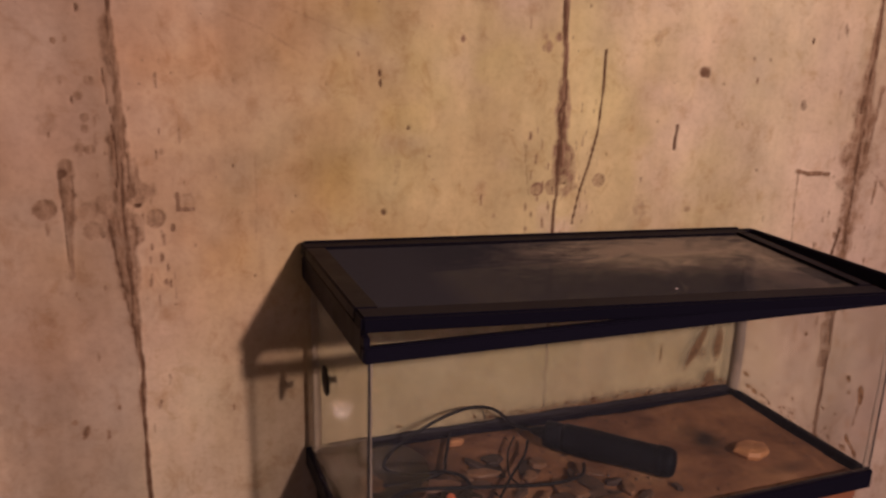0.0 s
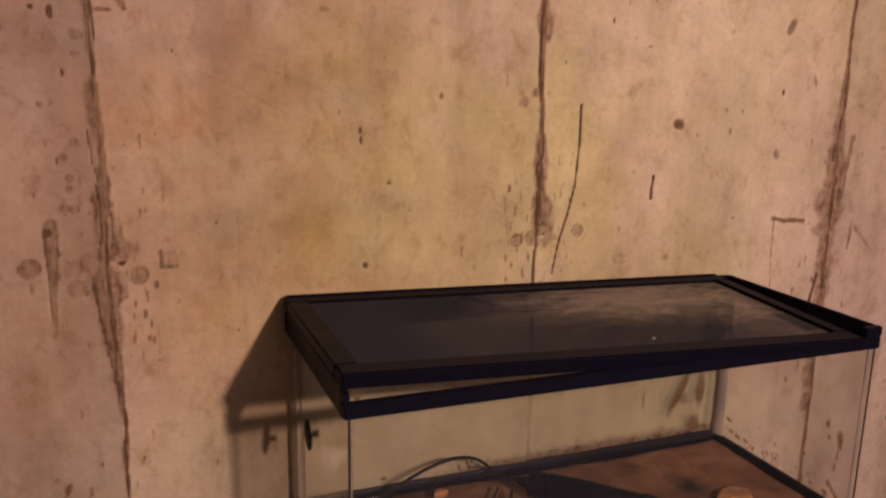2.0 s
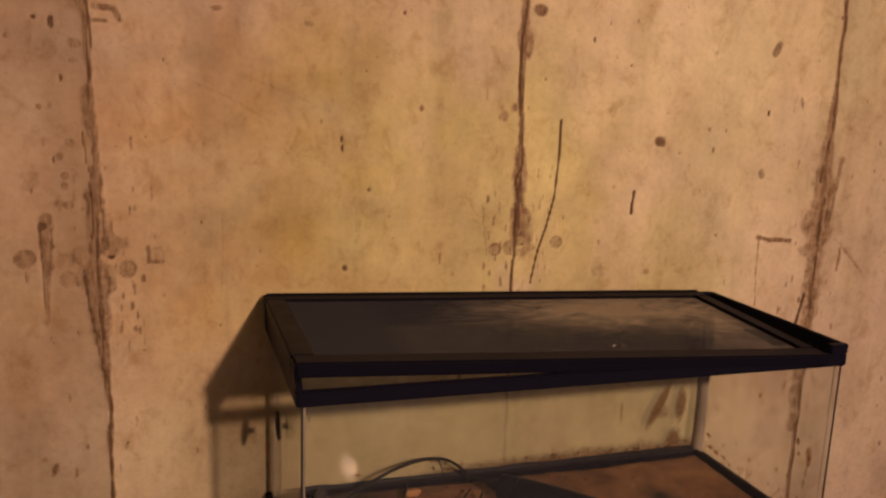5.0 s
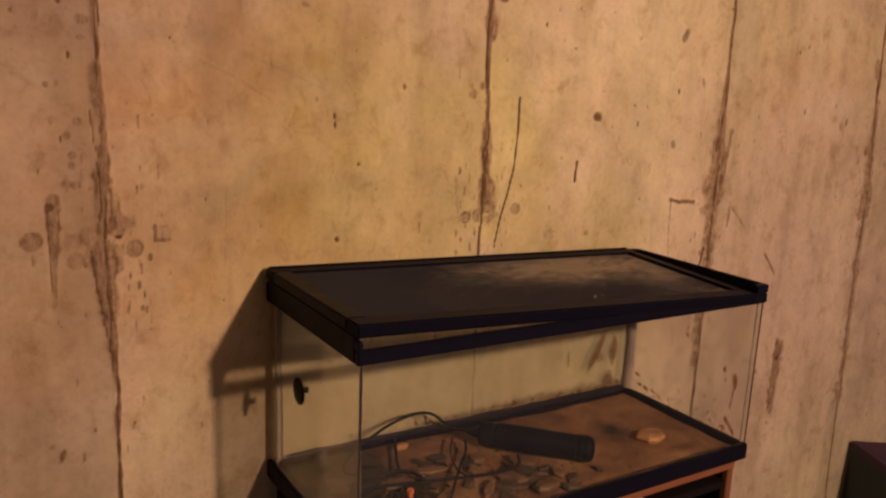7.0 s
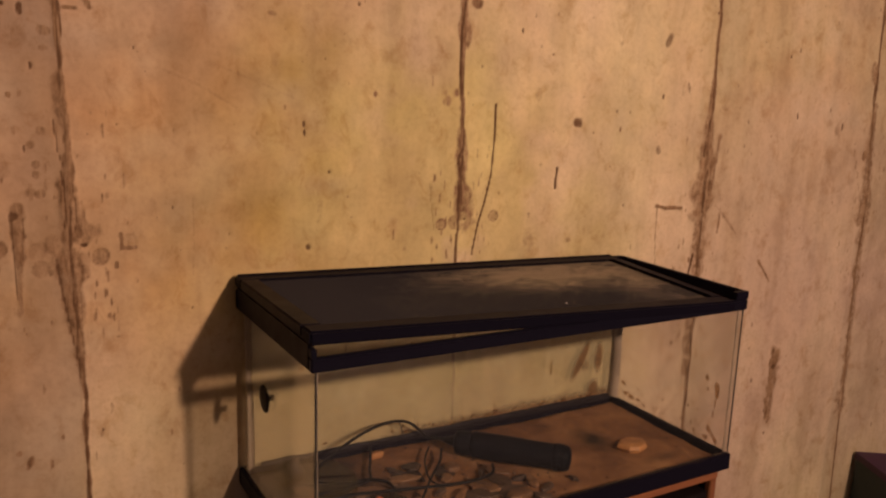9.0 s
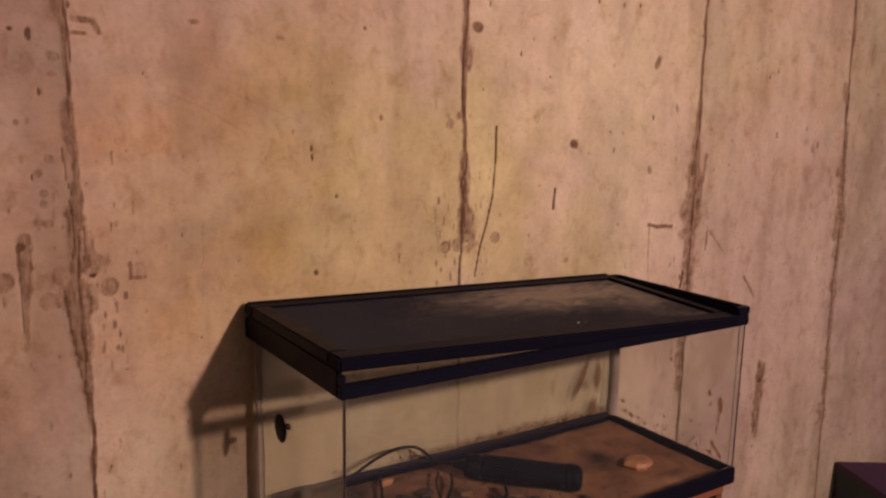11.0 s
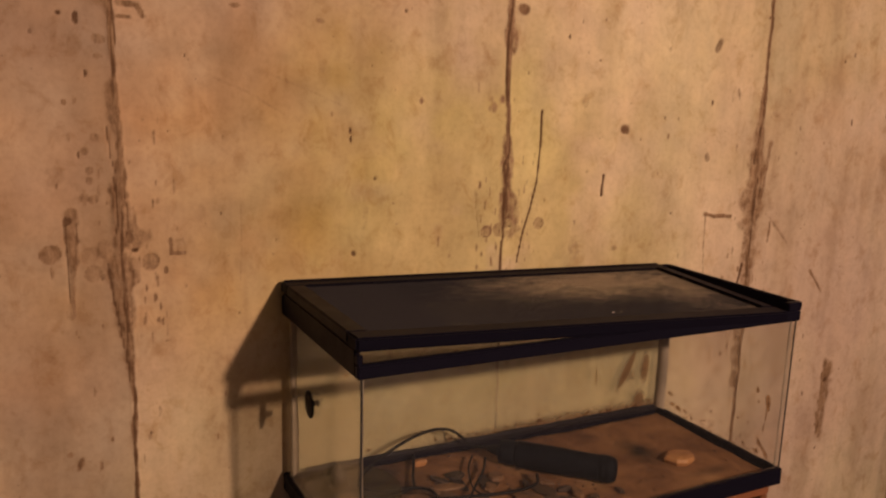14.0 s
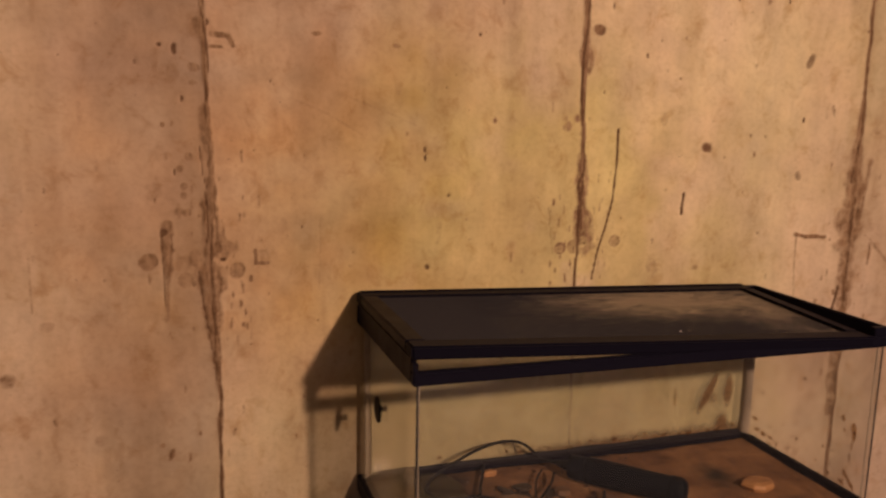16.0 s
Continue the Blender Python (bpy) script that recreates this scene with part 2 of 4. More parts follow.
def wood_material(name, dark, light, along="X"):
    m, nt, bsdf, out = mat(name)
    st = {"X": (0.08, 1, 1), "Z": (1, 1, 0.08)}[along]
    g = noise_tex(nt, 60.0, 5, 0.6, st, 0.3)
    nt.links.new(ramp(nt, g, [(0.3, dark), (0.7, light)]), bsdf.inputs["Base Color"])
    bsdf.inputs["Roughness"].default_value = 0.45
    bump(nt, bsdf, g, 0.1, 0.001)
    return m


def chip_material(name, dark, light):
    m, nt, bsdf, out = mat(name)
    info = nt.nodes.new("ShaderNodeObjectInfo")
    n = noise_tex(nt, 45.0, 5, 0.65)
    col = ramp(nt, n, [(0.25, dark), (0.75, light)])
    shade = ramp(nt, info.outputs["Random"], [(0.0, (0.55, 0.5, 0.48)), (1.0, (1.25, 1.15, 1.0))])
    nt.links.new(mix(nt, 1.0, col, shade, "MULTIPLY"), bsdf.inputs["Base Color"])
    bsdf.inputs["Roughness"].default_value = 0.6
    bump(nt, bsdf, n, 0.4, 0.002)
    return m


CONCRETE = concrete_material()
PLASTER = plain_material("dull_basement_wall", (0.15, 0.154, 0.185), 0.85, 0.2, 12.0, 0.2)
FLOOR = plain_material("grey_concrete_floor", (0.085, 0.086, 0.102), 0.7, 0.3, 14.0, 0.3)
JOIST = plain_material("bare_ceiling_boards", (0.17, 0.150, 0.135), 0.8, 0.25, 10.0, 0.2)
BLACK = dusty_plastic("black_frame_plastic", (0.0062, 0.0056, 0.0112), (0.06, 0.052, 0.046), 0.06)
LIDBLACK = dusty_plastic("black_lid_plastic", (0.0056, 0.0051, 0.0098), (0.076, 0.065, 0.062), 0.26, 0.02)
GLASS = glass_material()
FILMED = muddied_glass_material()
FRONTGLASS = glass_material("dusty_front_glass", (0.972, 0.978, 0.965), 0.005, (0.56, 0.50, 0.38))
SIDEGLASS = glass_material("grimy_side_glass", (0.955, 0.945, 0.945), 0.03, (0.34, 0.31, 0.31))
SCREEN = screen_material()
SILICONE = plain_material("old_grey_silicone", (0.33, 0.27, 0.20), 0.6, 0.3, 45.0, 0.15)
GLOSSY_SEAL = plain_material("dark_glossy_sealant", (0.014, 0.0115, 0.014), 0.5, 0.5, 60.0, 0.15)
SEAL = plain_material("black_edge_sealant", (0.012, 0.011, 0.010), 0.4, 0.2, 60.0)
SOIL = soil_material()
GLINTFILM = glass_material("murky_glint_film", (0.66, 0.58, 0.46), 0.02, (0.06, 0.05, 0.035), 0.9)
THINMUD = thin_mud_material()
PUMP = plain_material("dark_green_grey_plastic", (0.0042, 0.0056, 0.0085), 0.5, 0.4, 60.0, 0.06)
CABLE = plain_material("black_rubber_cable", (0.008, 0.007, 0.007), 0.55, 0.3, 80.0, 0.15)
CHIP = chip_material("brown_slate_chip", (0.080, 0.045, 0.024), (0.27, 0.160, 0.082))
CHIPDARK = chip_material("dark_bark_chip", (0.030, 0.020, 0.014), (0.10, 0.065, 0.042))
DARKBARK = chip_material("black_brown_bark", (0.010, 0.008, 0.006), (0.035, 0.025, 0.017))
STONE = chip_material("ochre_stone", (0.42, 0.21, 0.085), (0.66, 0.37, 0.15))
ORANGE = plain_material("orange_plastic", (0.62, 0.16, 0.05), 0.4, 0.15, 50.0)
MOSS = plain_material("faded_moss", (0.036, 0.026, 0.012), 0.9, 0.45, 70.0, 0.1, 0.5)
WOOD = wood_material("orange_stained_wood", (0.15, 0.052, 0.020), (0.27, 0.104, 0.040))
WOODV = wood_material("orange_stained_wood_upright", (0.14, 0.050, 0.019), (0.25, 0.098, 0.037), "Z")
SHADEBOARD = plain_material("shade_dark_cabinet_board", (0.007, 0.004, 0.004), 0.7, 0.3, 20.0, 0.15)
PAPER = plain_material("white_paper", (0.58, 0.49, 0.44), 0.8, 0.08, 30.0, 0.2)
GREEN = plain_material("dark_green_card", (0.006, 0.022, 0.027), 0.6, 0.3, 40.0)
PURPLE = plain_material("dark_purple_card", (0.042, 0.011, 0.044), 0.6, 0.25, 40.0)
YELLOW = plain_material("yellow_sticker", (0.75, 0.42, 0.05), 0.5, 0.15, 60.0)
NAVY = plain_material("black_blue_plastic", (0.012, 0.013, 0.022), 0.45, 0.3, 40.0)
RUBBER = plain_material("black_suction_rubber", (0.005, 0.004, 0.004), 0.5, 0.2, 60.0, 0.1)


# ---------------------------------------------------------------- mesh helpers
def mesh_of(name, bm, material, smooth=False):
    me = bpy.data.meshes.new(name)
    bm.normal_update()
    bm.to_mesh(me)
    bm.free()
    me.materials.append(material)
    if smooth:
        for p in me.polygons:
            p.use_smooth = True
    return me


def part(name, bm, material, parent=None, label="", smooth=False):
    ob = new(name, mesh_of(name, bm, material, smooth))
    if parent is not None:
        ob.parent = parent
        ob.matrix_parent_inverse = Matrix.Translation(parent.location).inverted()
    if label:
        ob["label"] = label
    return ob


def add_box(bm, x0, y0, z0, x1, y1, z1, bevel=0.0, segments=2):
    r = bmesh.ops.create_cube(bm, size=1, matrix=Matrix.Translation(((x0 + x1) / 2, (y0 + y1) / 2, (z0 + z1) / 2)) @ Matrix.Diagonal((abs(x1 - x0), abs(y1 - y0), abs(z1 - z0), 1)))
    if bevel:
        edges = list({e for v in r["verts"] for e in v.link_edges})
        bmesh.ops.bevel(bm, geom=edges, offset=bevel, segments=segments, affect="EDGES")
    return bm


def box_bm(*a, **k):
    return add_box(bmesh.new(), *a, **k)


def thing(name, at, label, category, group=""):
    ob = new(name)
    ob.location = at
    ob.empty_display_size = 0.05
    return tagged(ob, label, category, group)


def tube_bm(points, radius, sides=10, taper=None):
    """A round rod along a smooth line through points."""
    pts = [Vector(p) for p in points]
    line = []
    for i in range(len(pts) - 1):
        a, b, c, d = pts[max(i - 1, 0)], pts[i], pts[i + 1], pts[min(i + 2, len(pts) - 1)]
        for k in range(8):
            t = k / 8
            line.append(0.5 * ((2 * b) + (c - a) * t + (2 * a - 5 * b + 4 * c - d) * t * t + (3 * b - a - 3 * c + d) * t ** 3))
    line.append(pts[-1])
    bm, rings = bmesh.new(), []
    for i, p in enumerate(line):
        d = (line[min(i + 1, len(line) - 1)] - line[max(i - 1, 0)]).normalized()
        u = d.cross(Vector((0.13, 0.21, 0.97))).normalized()
        v = d.cross(u)
        r = radius * (taper(i / (len(line) - 1)) if taper else 1)
        rings.append([bm.verts.new(p + r * (math.cos(2 * math.pi * k / sides) * u + math.sin(2 * math.pi * k / sides) * v)) for k in range(sides)])
    for a, b in zip(rings, rings[1:]):
        for k in range(sides):
            bm.faces.new((a[k], a[(k + 1) % sides], b[(k + 1) % sides], b[k]))
    bm.faces.new(rings[0][::-1])
    bm.faces.new(rings[-1])
    return bm


def lathe_bm(profile, sides=32):
    """A turned shape about z: profile rows of radius and height."""
    bm, rings = bmesh.new(), []
    for r, z in profile:
        rings.append([bm.verts.new((r * math.cos(2 * math.pi * k / sides), r * math.sin(2 * math.pi * k / sides), z)) for k in range(sides)])
    for a, b in zip(rings, rings[1:]):
        for k in range(sides):
            bm.faces.new((a[k], a[(k + 1) % sides], b[(k + 1) % sides], b[k]))
    bm.faces.new(rings[0][::-1])
    bm.faces.new(rings[-1])
    return bm


def slab_bm(rng, rx, ry, h, sides=9, tilt=0.15):
    """A broken flat chip: an uneven polygon with worn rim, lying about the origin."""
    bm = bmesh.new()
    ang = sorted(2 * math.pi * (k + rng.uniform(-0.3, 0.3)) / sides for k in range(sides))
    out = [(math.cos(a) * rx * rng.uniform(0.72, 1.08), math.sin(a) * ry * rng.uniform(0.72, 1.08)) for a in ang]
    sx, sy = rng.uniform(-tilt, tilt), rng.uniform(-tilt, tilt)
    rings = []
    for f, z in ((0.86, 0.0), (1.0, h * 0.45), (0.90, h * 0.9), (0.55, h * 1.0)):
        rings.append([bm.verts.new((x * f, y * f, z + (sx * x + sy * y) * (z > 0) + rng.uniform(-0.08, 0.08) * h * (z > 0))) for x, y in out])
    for a, b in zip(rings, rings[1:]):
        for k in range(sides):
            bm.faces.new((a[k], a[(k + 1) % sides], b[(k + 1) % sides], b[k]))
    bm.faces.new(rings[0][::-1])
    c = bm.verts.new((0, 0, h * 1.02))
    for k in range(sides):
        bm.faces.new((rings[-1][k], rings[-1][(k + 1) % sides], c))
    return bm


# ---------------------------------------------------------------- the concrete wall
def value_noise(x, z, cell, seed):
    g = np.random.RandomState(seed).rand(256, 256)
    u, v = x / cell + 40.0, z / cell + 40.0
    i, j = np.floor(u).astype(int), np.floor(v).astype(int)
    fu, fv = u - i, v - j
    fu, fv = fu * fu * (3 - 2 * fu), fv * fv * (3 - 2 * fv)
    i, j = i % 255, j % 255
    a = g[i, j] * (1 - fu) + g[i + 1, j] * fu
    b = g[i, j + 1] * (1 - fu) + g[i + 1, j + 1] * fu
    return a * (1 - fv) + b * fv


STEP = 0.0026
xs = np.concatenate([np.linspace(-3.2, -1.15, 12)[:-1], np.arange(-1.15, 1.30, STEP), np.arange(1.30, 2.0, 0.006), np.linspace(2.0, 3.4, 8)])
zs = np.concatenate([np.linspace(0.0, 0.46, 8)[:-1], np.arange(0.46, 1.74, STEP), np.linspace(1.74, 2.45, 8)])
GX, GZ = np.meshgrid(xs, zs)
smear, crack, proud = np.zeros_like(GX), np.zeros_like(GX), np.zeros_like(GX)
wob_a = value_noise(GX, GZ, 0.011, 3) - 0.5
wob_b = value_noise(GX, GZ, 0.028, 4) - 0.5
wob = 0.6 * wob_a + 0.8 * wob_b


def window(x0, x1, z0, z1):
    i0, i1 = np.searchsorted(xs, (x0, x1))
    j0, j1 = np.searchsorted(zs, (z0, z1))
    return np.s_[j0:max(j1, j0 + 1), i0:max(i1, i0 + 1)]


def spot(x, z, rx, rz, amount=0.8, layer=None, ragged=0.5, lift=0.0, lean=0.0):
    """An uneven blot; layer: smear (default) or crack."""
    layer = smear if layer is None else layer
    w = window(x - 2.2 * rx - 0.01, x + 2.2 * rx + 0.01, z - 2.2 * rz - 0.01, z + 2.2 * rz + 0.01)
    dx, dz = GX[w] - x - lean * (GZ[w] - z), GZ[w] - z
    d = np.sqrt((dx / rx) ** 2 + (dz / rz) ** 2) + ragged * 1.4 * wob[w]
    v = np.clip((1.25 - d) / 0.5, 0, 1)
    layer[w] = np.maximum(layer[w], v * amount)
    proud[w] += lift * v


def stroke(points, width, amount=0.8, layer=None, ragged=0.4, lift=0.0):
    """A line through points whose width runs from the first to the last value of width."""
    layer = smear if layer is None else layer
    n = len(points) - 1
    for k in range(n):
        (xa, za), (xb, zb) = points[k], points[k + 1]
        wa, wb = (width[0] + (width[1] - width[0]) * s / n for s in (k, k + 1))
        m = max(wa, wb) * 2 + 0.012
        w = window(min(xa, xb) - m, max(xa, xb) + m, min(za, zb) - m, max(za, zb) + m)
        ex, ez = xb - xa, zb - za
        t = np.clip(((GX[w] - xa) * ex + (GZ[w] - za) * ez) / (ex * ex + ez * ez), 0, 1)
        d = np.hypot(GX[w] - xa - t * ex, GZ[w] - za - t * ez) / (wa + (wb - wa) * t) + ragged * 1.4 * wob[w]
        v = np.clip((1.3 - d) / 0.6, 0, 1)
        layer[w] = np.maximum(layer[w], v * amount)
        proud[w] += lift * v


def plug(x, z, r=0.011, fill=0.22, ring=0.55):
    """A round form-tie plug, with a dark rim."""
    w = window(x - 2 * r, x + 2 * r, z - 2 * r, z + 2 * r)
    d = np.hypot(GX[w] - x, GZ[w] - z) / r + 0.35 * wob[w]
    smear[w] = np.maximum(smear[w], np.clip((1.05 - d) / 0.2, 0, 1) * fill)
    smear[w] = np.maximum(smear[w], np.clip(1 - np.abs(d - 0.95) / 0.2, 0, 1) * ring)
    proud[w] -= 0.0012 * np.clip((1.0 - d) / 0.2, 0, 1)


def seam(x, seed, swell, thin=0.0042, lean=0.0, tie=1.156, below=0.0026):
    """A joint between two form panels: a thin dark fin that swells to a cement smear about the tie."""
    w = window(x - 0.06, x + 0.06, 0.0, 2.45)
    z = GZ[w]
    wander = 0.010 * (value_noise(0 * z + seed, z, 0.16, seed) - 0.5) + 0.004 * (value_noise(0 * z + seed, z, 0.03, seed + 1) - 0.5)
    cx = x + lean * (z - tie) + wander
    lumps = np.clip(value_noise(0 * z + seed, z, 0.045, seed + 2) - 0.55, 0, 1) * 0.010
    grow = swell * np.exp(-((z - tie + 0.005) / 0.075) ** 2)
    half = np.where(z > tie, thin, below) + 0.6 * lumps * np.clip((z - tie + 0.16) / 0.1, 0.15, 1)
    wide = half + grow * (0.55 + 0.9 * value_noise(0 * z + seed, z, 0.04, seed + 3)) + 0.5 * lumps
    fin = np.clip((1.25 - np.abs(GX[w] - cx) / half - 0.45 * wob[w]) / 0.5, 0, 1)
    halo = np.clip((1.25 - np.abs(GX[w] - cx) / wide - 0.6 * wob[w]) / 0.5, 0, 1)
    fade = 0.55 + 0.45 * np.clip(np.abs(z - tie) / 0.10, 0, 1)
    smear[w] = np.maximum(smear[w], np.maximum(0.80 * fade * fin, 0.60 * halo))
    proud[w] += 0.0022 * np.maximum(fin, 0.6 * halo)
    # dark hairlines run down the fin, wandering between its edges
    for n, (cell, part_of, cover) in enumerate(((0.13, 0.9, 0.34), (0.06, 1.0, 0.48), (0.035, 1.5, 0.55))):
        off = (value_noise(0 * z + seed, z, cell, seed + 6 + n) - 0.5) * 2 * half * part_of
        fat = 0.0012 + 0.0016 * value_noise(0 * z + seed, z, 0.05, seed + 9 + n)
        dl = np.abs(GX[w] - cx - off) / fat + 0.5 * wob[w]
        gate = np.clip((value_noise(0 * z + seed, z, 0.07, seed + 12 + n) - cover) * 4, 0, 1)
        crack[w] = np.maximum(crack[w], np.clip((1.4 - dl) / 0.8, 0, 1) * 0.80 * gate)
    for side in (-1, 1):
        de = np.abs(GX[w] - cx - side * wide * 0.95) / 0.0011 + 0.7 * wob[w]
        gate = np.clip((value_noise(0 * z + seed + side, z, 0.022, seed + 20 + side) - 0.55) * 5, 0, 1) * np.clip(grow / 0.004, 0, 1)
        crack[w] = np.maximum(crack[w], np.clip((1.4 - de) / 0.8, 0, 1) * 0.7 * gate)


# joints between the form panels
seam(-0.629, 11, 0.0, 0.0036, -0.012, below=0.0026)
seam(-0.012, 22, 0.0, 0.0044, -0.004, below=0.0028)
seam(0.598, 31, 0.0, 0.0046, -0.008, below=0.0050)
seam(1.178, 45, 0.0, 0.0036, -0.045, below=0.0036)
seam(1.707, 53, 0.008, 0.0035, 0.0, below=0.0030)
seam(-1.235, 61, 0.010, 0.0034, 0.0)

# marks about the joint that stands off to one side of the tank
stroke([(-0.693, 1.212), (-0.694, 1.150), (-0.697, 1.068)], (0.0090, 0.0030), 0.62, ragged=0.8, lift=0.0012)
spot(-0.697, 1.200, 0.006, 0.006, 0.7, crack)
stroke([(-0.701, 1.205), (-0.701, 1.150), (-0.699, 1.085)], (0.0018, 0.0014), 0.7, crack, 0.8)
stroke([(-0.687, 1.195), (-0.690, 1.140)], (0.0014, 0.0012), 0.6, crack)
stroke([(-0.633, 1.380), (-0.634, 1.358), (-0.634, 1.338), (-0.631, 1.326)], (0.0085, 0.0065), 0.66, ragged=0.5, lift=0.0015)
stroke([(-0.643, 1.325), (-0.640, 1.285), (-0.634, 1.262)], (0.0014, 0.0012), 0.75, crack)
stroke([(-0.630, 1.278), (-0.632, 1.240), (-0.629, 1.205), (-0.627, 1.172)], (0.0065, 0.0150), 0.62, ragged=0.6, lift=0.0014)
stroke([(-0.637, 1.258), (-0.635, 1.215), (-0.637, 1.180)], (0.0013, 0.0012), 0.8, crack, 0.7)
stroke([(-0.625, 1.240), (-0.622, 1.205), (-0.624, 1.176)], (0.0012, 0.0014), 0.7, crack, 0.7)
stroke([(-0.615, 1.215), (-0.612, 1.185)], (0.0022, 0.0030), 0.5, ragged=0.8)
plug(-0.634, 1.153, 0.0165, 0.16, 0.50)
spot(-0.655, 1.160, 0.008, 0.012, 0.55, ragged=0.9)
spot(-0.611, 1.166, 0.013, 0.018, 0.50, ragged=0.9)
spot(-0.618, 1.142, 0.012, 0.010, 0.50, ragged=0.8)
stroke([(-0.633, 1.137), (-0.632, 1.098), (-0.631, 1.055), (-0.629, 1.012), (-0.628, 0.972)], (0.0195, 0.0032), 0.64, ragged=0.45, lift=0.0014)
stroke([(-0.650, 1.139), (-0.646, 1.095), (-0.640, 1.055), (-0.634, 1.015), (-0.629, 0.975)], (0.0018, 0.0012), 0.75, crack, 0.8)
stroke([(-0.630, 1.130), (-0.628, 1.090), (-0.627, 1.040)], (0.0013, 0.0012), 0.65, crack, 0.8)
stroke([(-0.618, 1.128), (-0.622, 1.085), (-0.624, 1.030)], (0.0014, 0.0012), 0.55, crack, 0.9)
spot(-0.640, 1.085, 0.007, 0.026, 0.50, ragged=0.9)
spot(-0.614, 1.156, 0.006, 0.0028, 1.0, crack)
plug(-0.721, 1.157, 0.0125, 0.75, 0.85)
plug(-0.670, 1.126, 0.0110, 0.40, 0.40)
plug(-0.672, 1.152, 0.0110, 0.25, 0.30)
plug(-0.594, 1.139, 0.0120, 0.50, 0.75)
stroke([(-0.567, 1.168), (-0.567, 1.148), (-0.547, 1.148)], (0.0026, 0.0022), 0.80)
plug(-0.556, 1.158, 0.0100, 0.20, 0.30)
for k, (a, b) in enumerate(((-0.586, 1.110), (-0.590, 1.085), (-0.583, 1.072), (-0.581, 1.049), (-0.601, 1.100), (-0.574, 1.125))):
    spot(a, b, 0.0024, 0.008 - 0.0006 * k, 0.75)
for a, b in ((-0.667, 1.268), (-0.668, 1.254), (-0.664, 1.228), (-0.676, 1.231), (-0.672, 1.293), (-0.659, 1.312), (-0.640, 1.240)):
    spot(a, b, 0.0052, 0.0055, 0.52)
stroke([(-0.620, 1.488), (-0.598, 1.486), (-0.592, 1.472)], (0.006, 0.004), 0.7)
spot(-0.615, 1.470, 0.010, 0.003, 0.6)
spot(-0.694, 1.470, 0.0042, 0.0038, 0.9, crack)
spot(-0.674, 1.466, 0.0036, 0.0075, 0.75, crack)
spot(-0.683, 1.432, 0.003, 0.012, 0.45)
spot(-0.649, 1.440, 0.008, 0.006, 0.5)
spot(-0.650, 1.418, 0.006, 0.004, 0.5)
spot(-0.642, 1.500, 0.006, 0.012, 0.6)
spot(-0.936, 1.080, 0.006, 0.070, 0.55)
spot(-0.918, 0.992, 0.010, 0.010, 0.45)
stroke([(-0.880, 1.170), (-0.880, 1.090)], (0.002, 0.0015), 0.4)
spot(-0.700, 0.852, 0.005, 0.011, 0.75, lean=0.3)
spot(-0.712, 0.868, 0.004, 0.003, 0.6)

# marks about the middle joint
stroke([(-0.012, 1.310), (-0.009, 1.255), (-0.005, 1.205), (-0.004, 1.170)], (0.0080, 0.0195), 0.56, ragged=0.5, lift=0.0013)
stroke([(-0.017, 1.225), (-0.016, 1.175)], (0.0014, 0.0018), 0.7, crack, 0.8)
plug(-0.021, 1.153, 0.0125, 0.34, 0.45)
spot(0.003, 1.146, 0.016, 0.015, 0.42, ragged=0.8, lift=0.0012)
stroke([(-0.016, 1.130), (-0.015, 1.085)], (0.0020, 0.0018), 0.7, crack, 0.6)
spot(0.000, 1.157, 0.0026, 0.0026, 1.0, crack)
plug(-0.047, 1.150, 0.0105, 0.45, 0.90)
plug(0.061, 1.160, 0.0105, 0.32, 0.70)
spot(-0.006, 1.470, 0.007, 0.022, 0.6)
spot(0.012, 1.523, 0.012, 0.009, 0.75)
spot(-0.024, 1.374, 0.006, 0.008, 0.7)
spot(-0.039, 1.360, 0.006, 0.009, 0.55)
stroke([(0.058, 1.356), (0.057, 1.290), (0.053, 1.232), (0.042, 1.185), (0.029, 1.146), (0.019, 1.092)], (0.0021, 0.0019), 0.95, crack, 0.25)
stroke([(-0.071, 1.222), (-0.066, 1.180), (-0.060, 1.142)], (0.0015, 0.0015), 0.5, crack)
for k in range(13):
    spot(-0.062 + 0.004 * (k * 7 % 12), 1.088 + 0.012 * k, 0.0018, 0.0075, 0.6)
for k in range(7):
    spot(0.020 + 0.006 * (k * 5 % 7), 1.100 + 0.022 * k, 0.0018, 0.0070, 0.4)

# marks between the middle joint and the next
spot(0.241, 1.325, 0.0085, 0.0075, 0.55, crack, ragged=1.0, lean=-0.4)
spot(0.239, 1.327, 0.0100, 0.0085, 0.6, ragged=0.9)
spot(0.464, 1.486, 0.0090, 0.0130, 0.62, crack, lean=0.3)
spot(0.458, 1.271, 0.0075, 0.0095, 0.55, crack)
stroke([(0.201, 1.240), (0.199, 1.222), (0.199, 1.204)], (0.0032, 0.0024), 0.95, crack, 0.5)
spot(0.108, 1.483, 0.0028, 0.005, 0.7, crack)
spot(0.178, 1.446, 0.0026, 0.0026, 0.6, crack)
spot(0.338, 1.347, 0.0028, 0.0028, 0.65, crack)
spot(0.372, 1.345, 0.0026, 0.0040, 0.6, crack)
spot(0.372, 1.163, 0.0040, 0.0045, 0.6, crack)
spot(0.236, 1.103, 0.0060, 0.0045, 0.45)
stroke([(0.463, 1.158), (0.490, 1.152), (0.536, 1.150)], (0.0042, 0.0030), 0.85, lift=0.0015)
stroke([(0.466, 1.155), (0.467, 1.100), (0.473, 1.030)], (0.0016, 0.0011), 0.62)
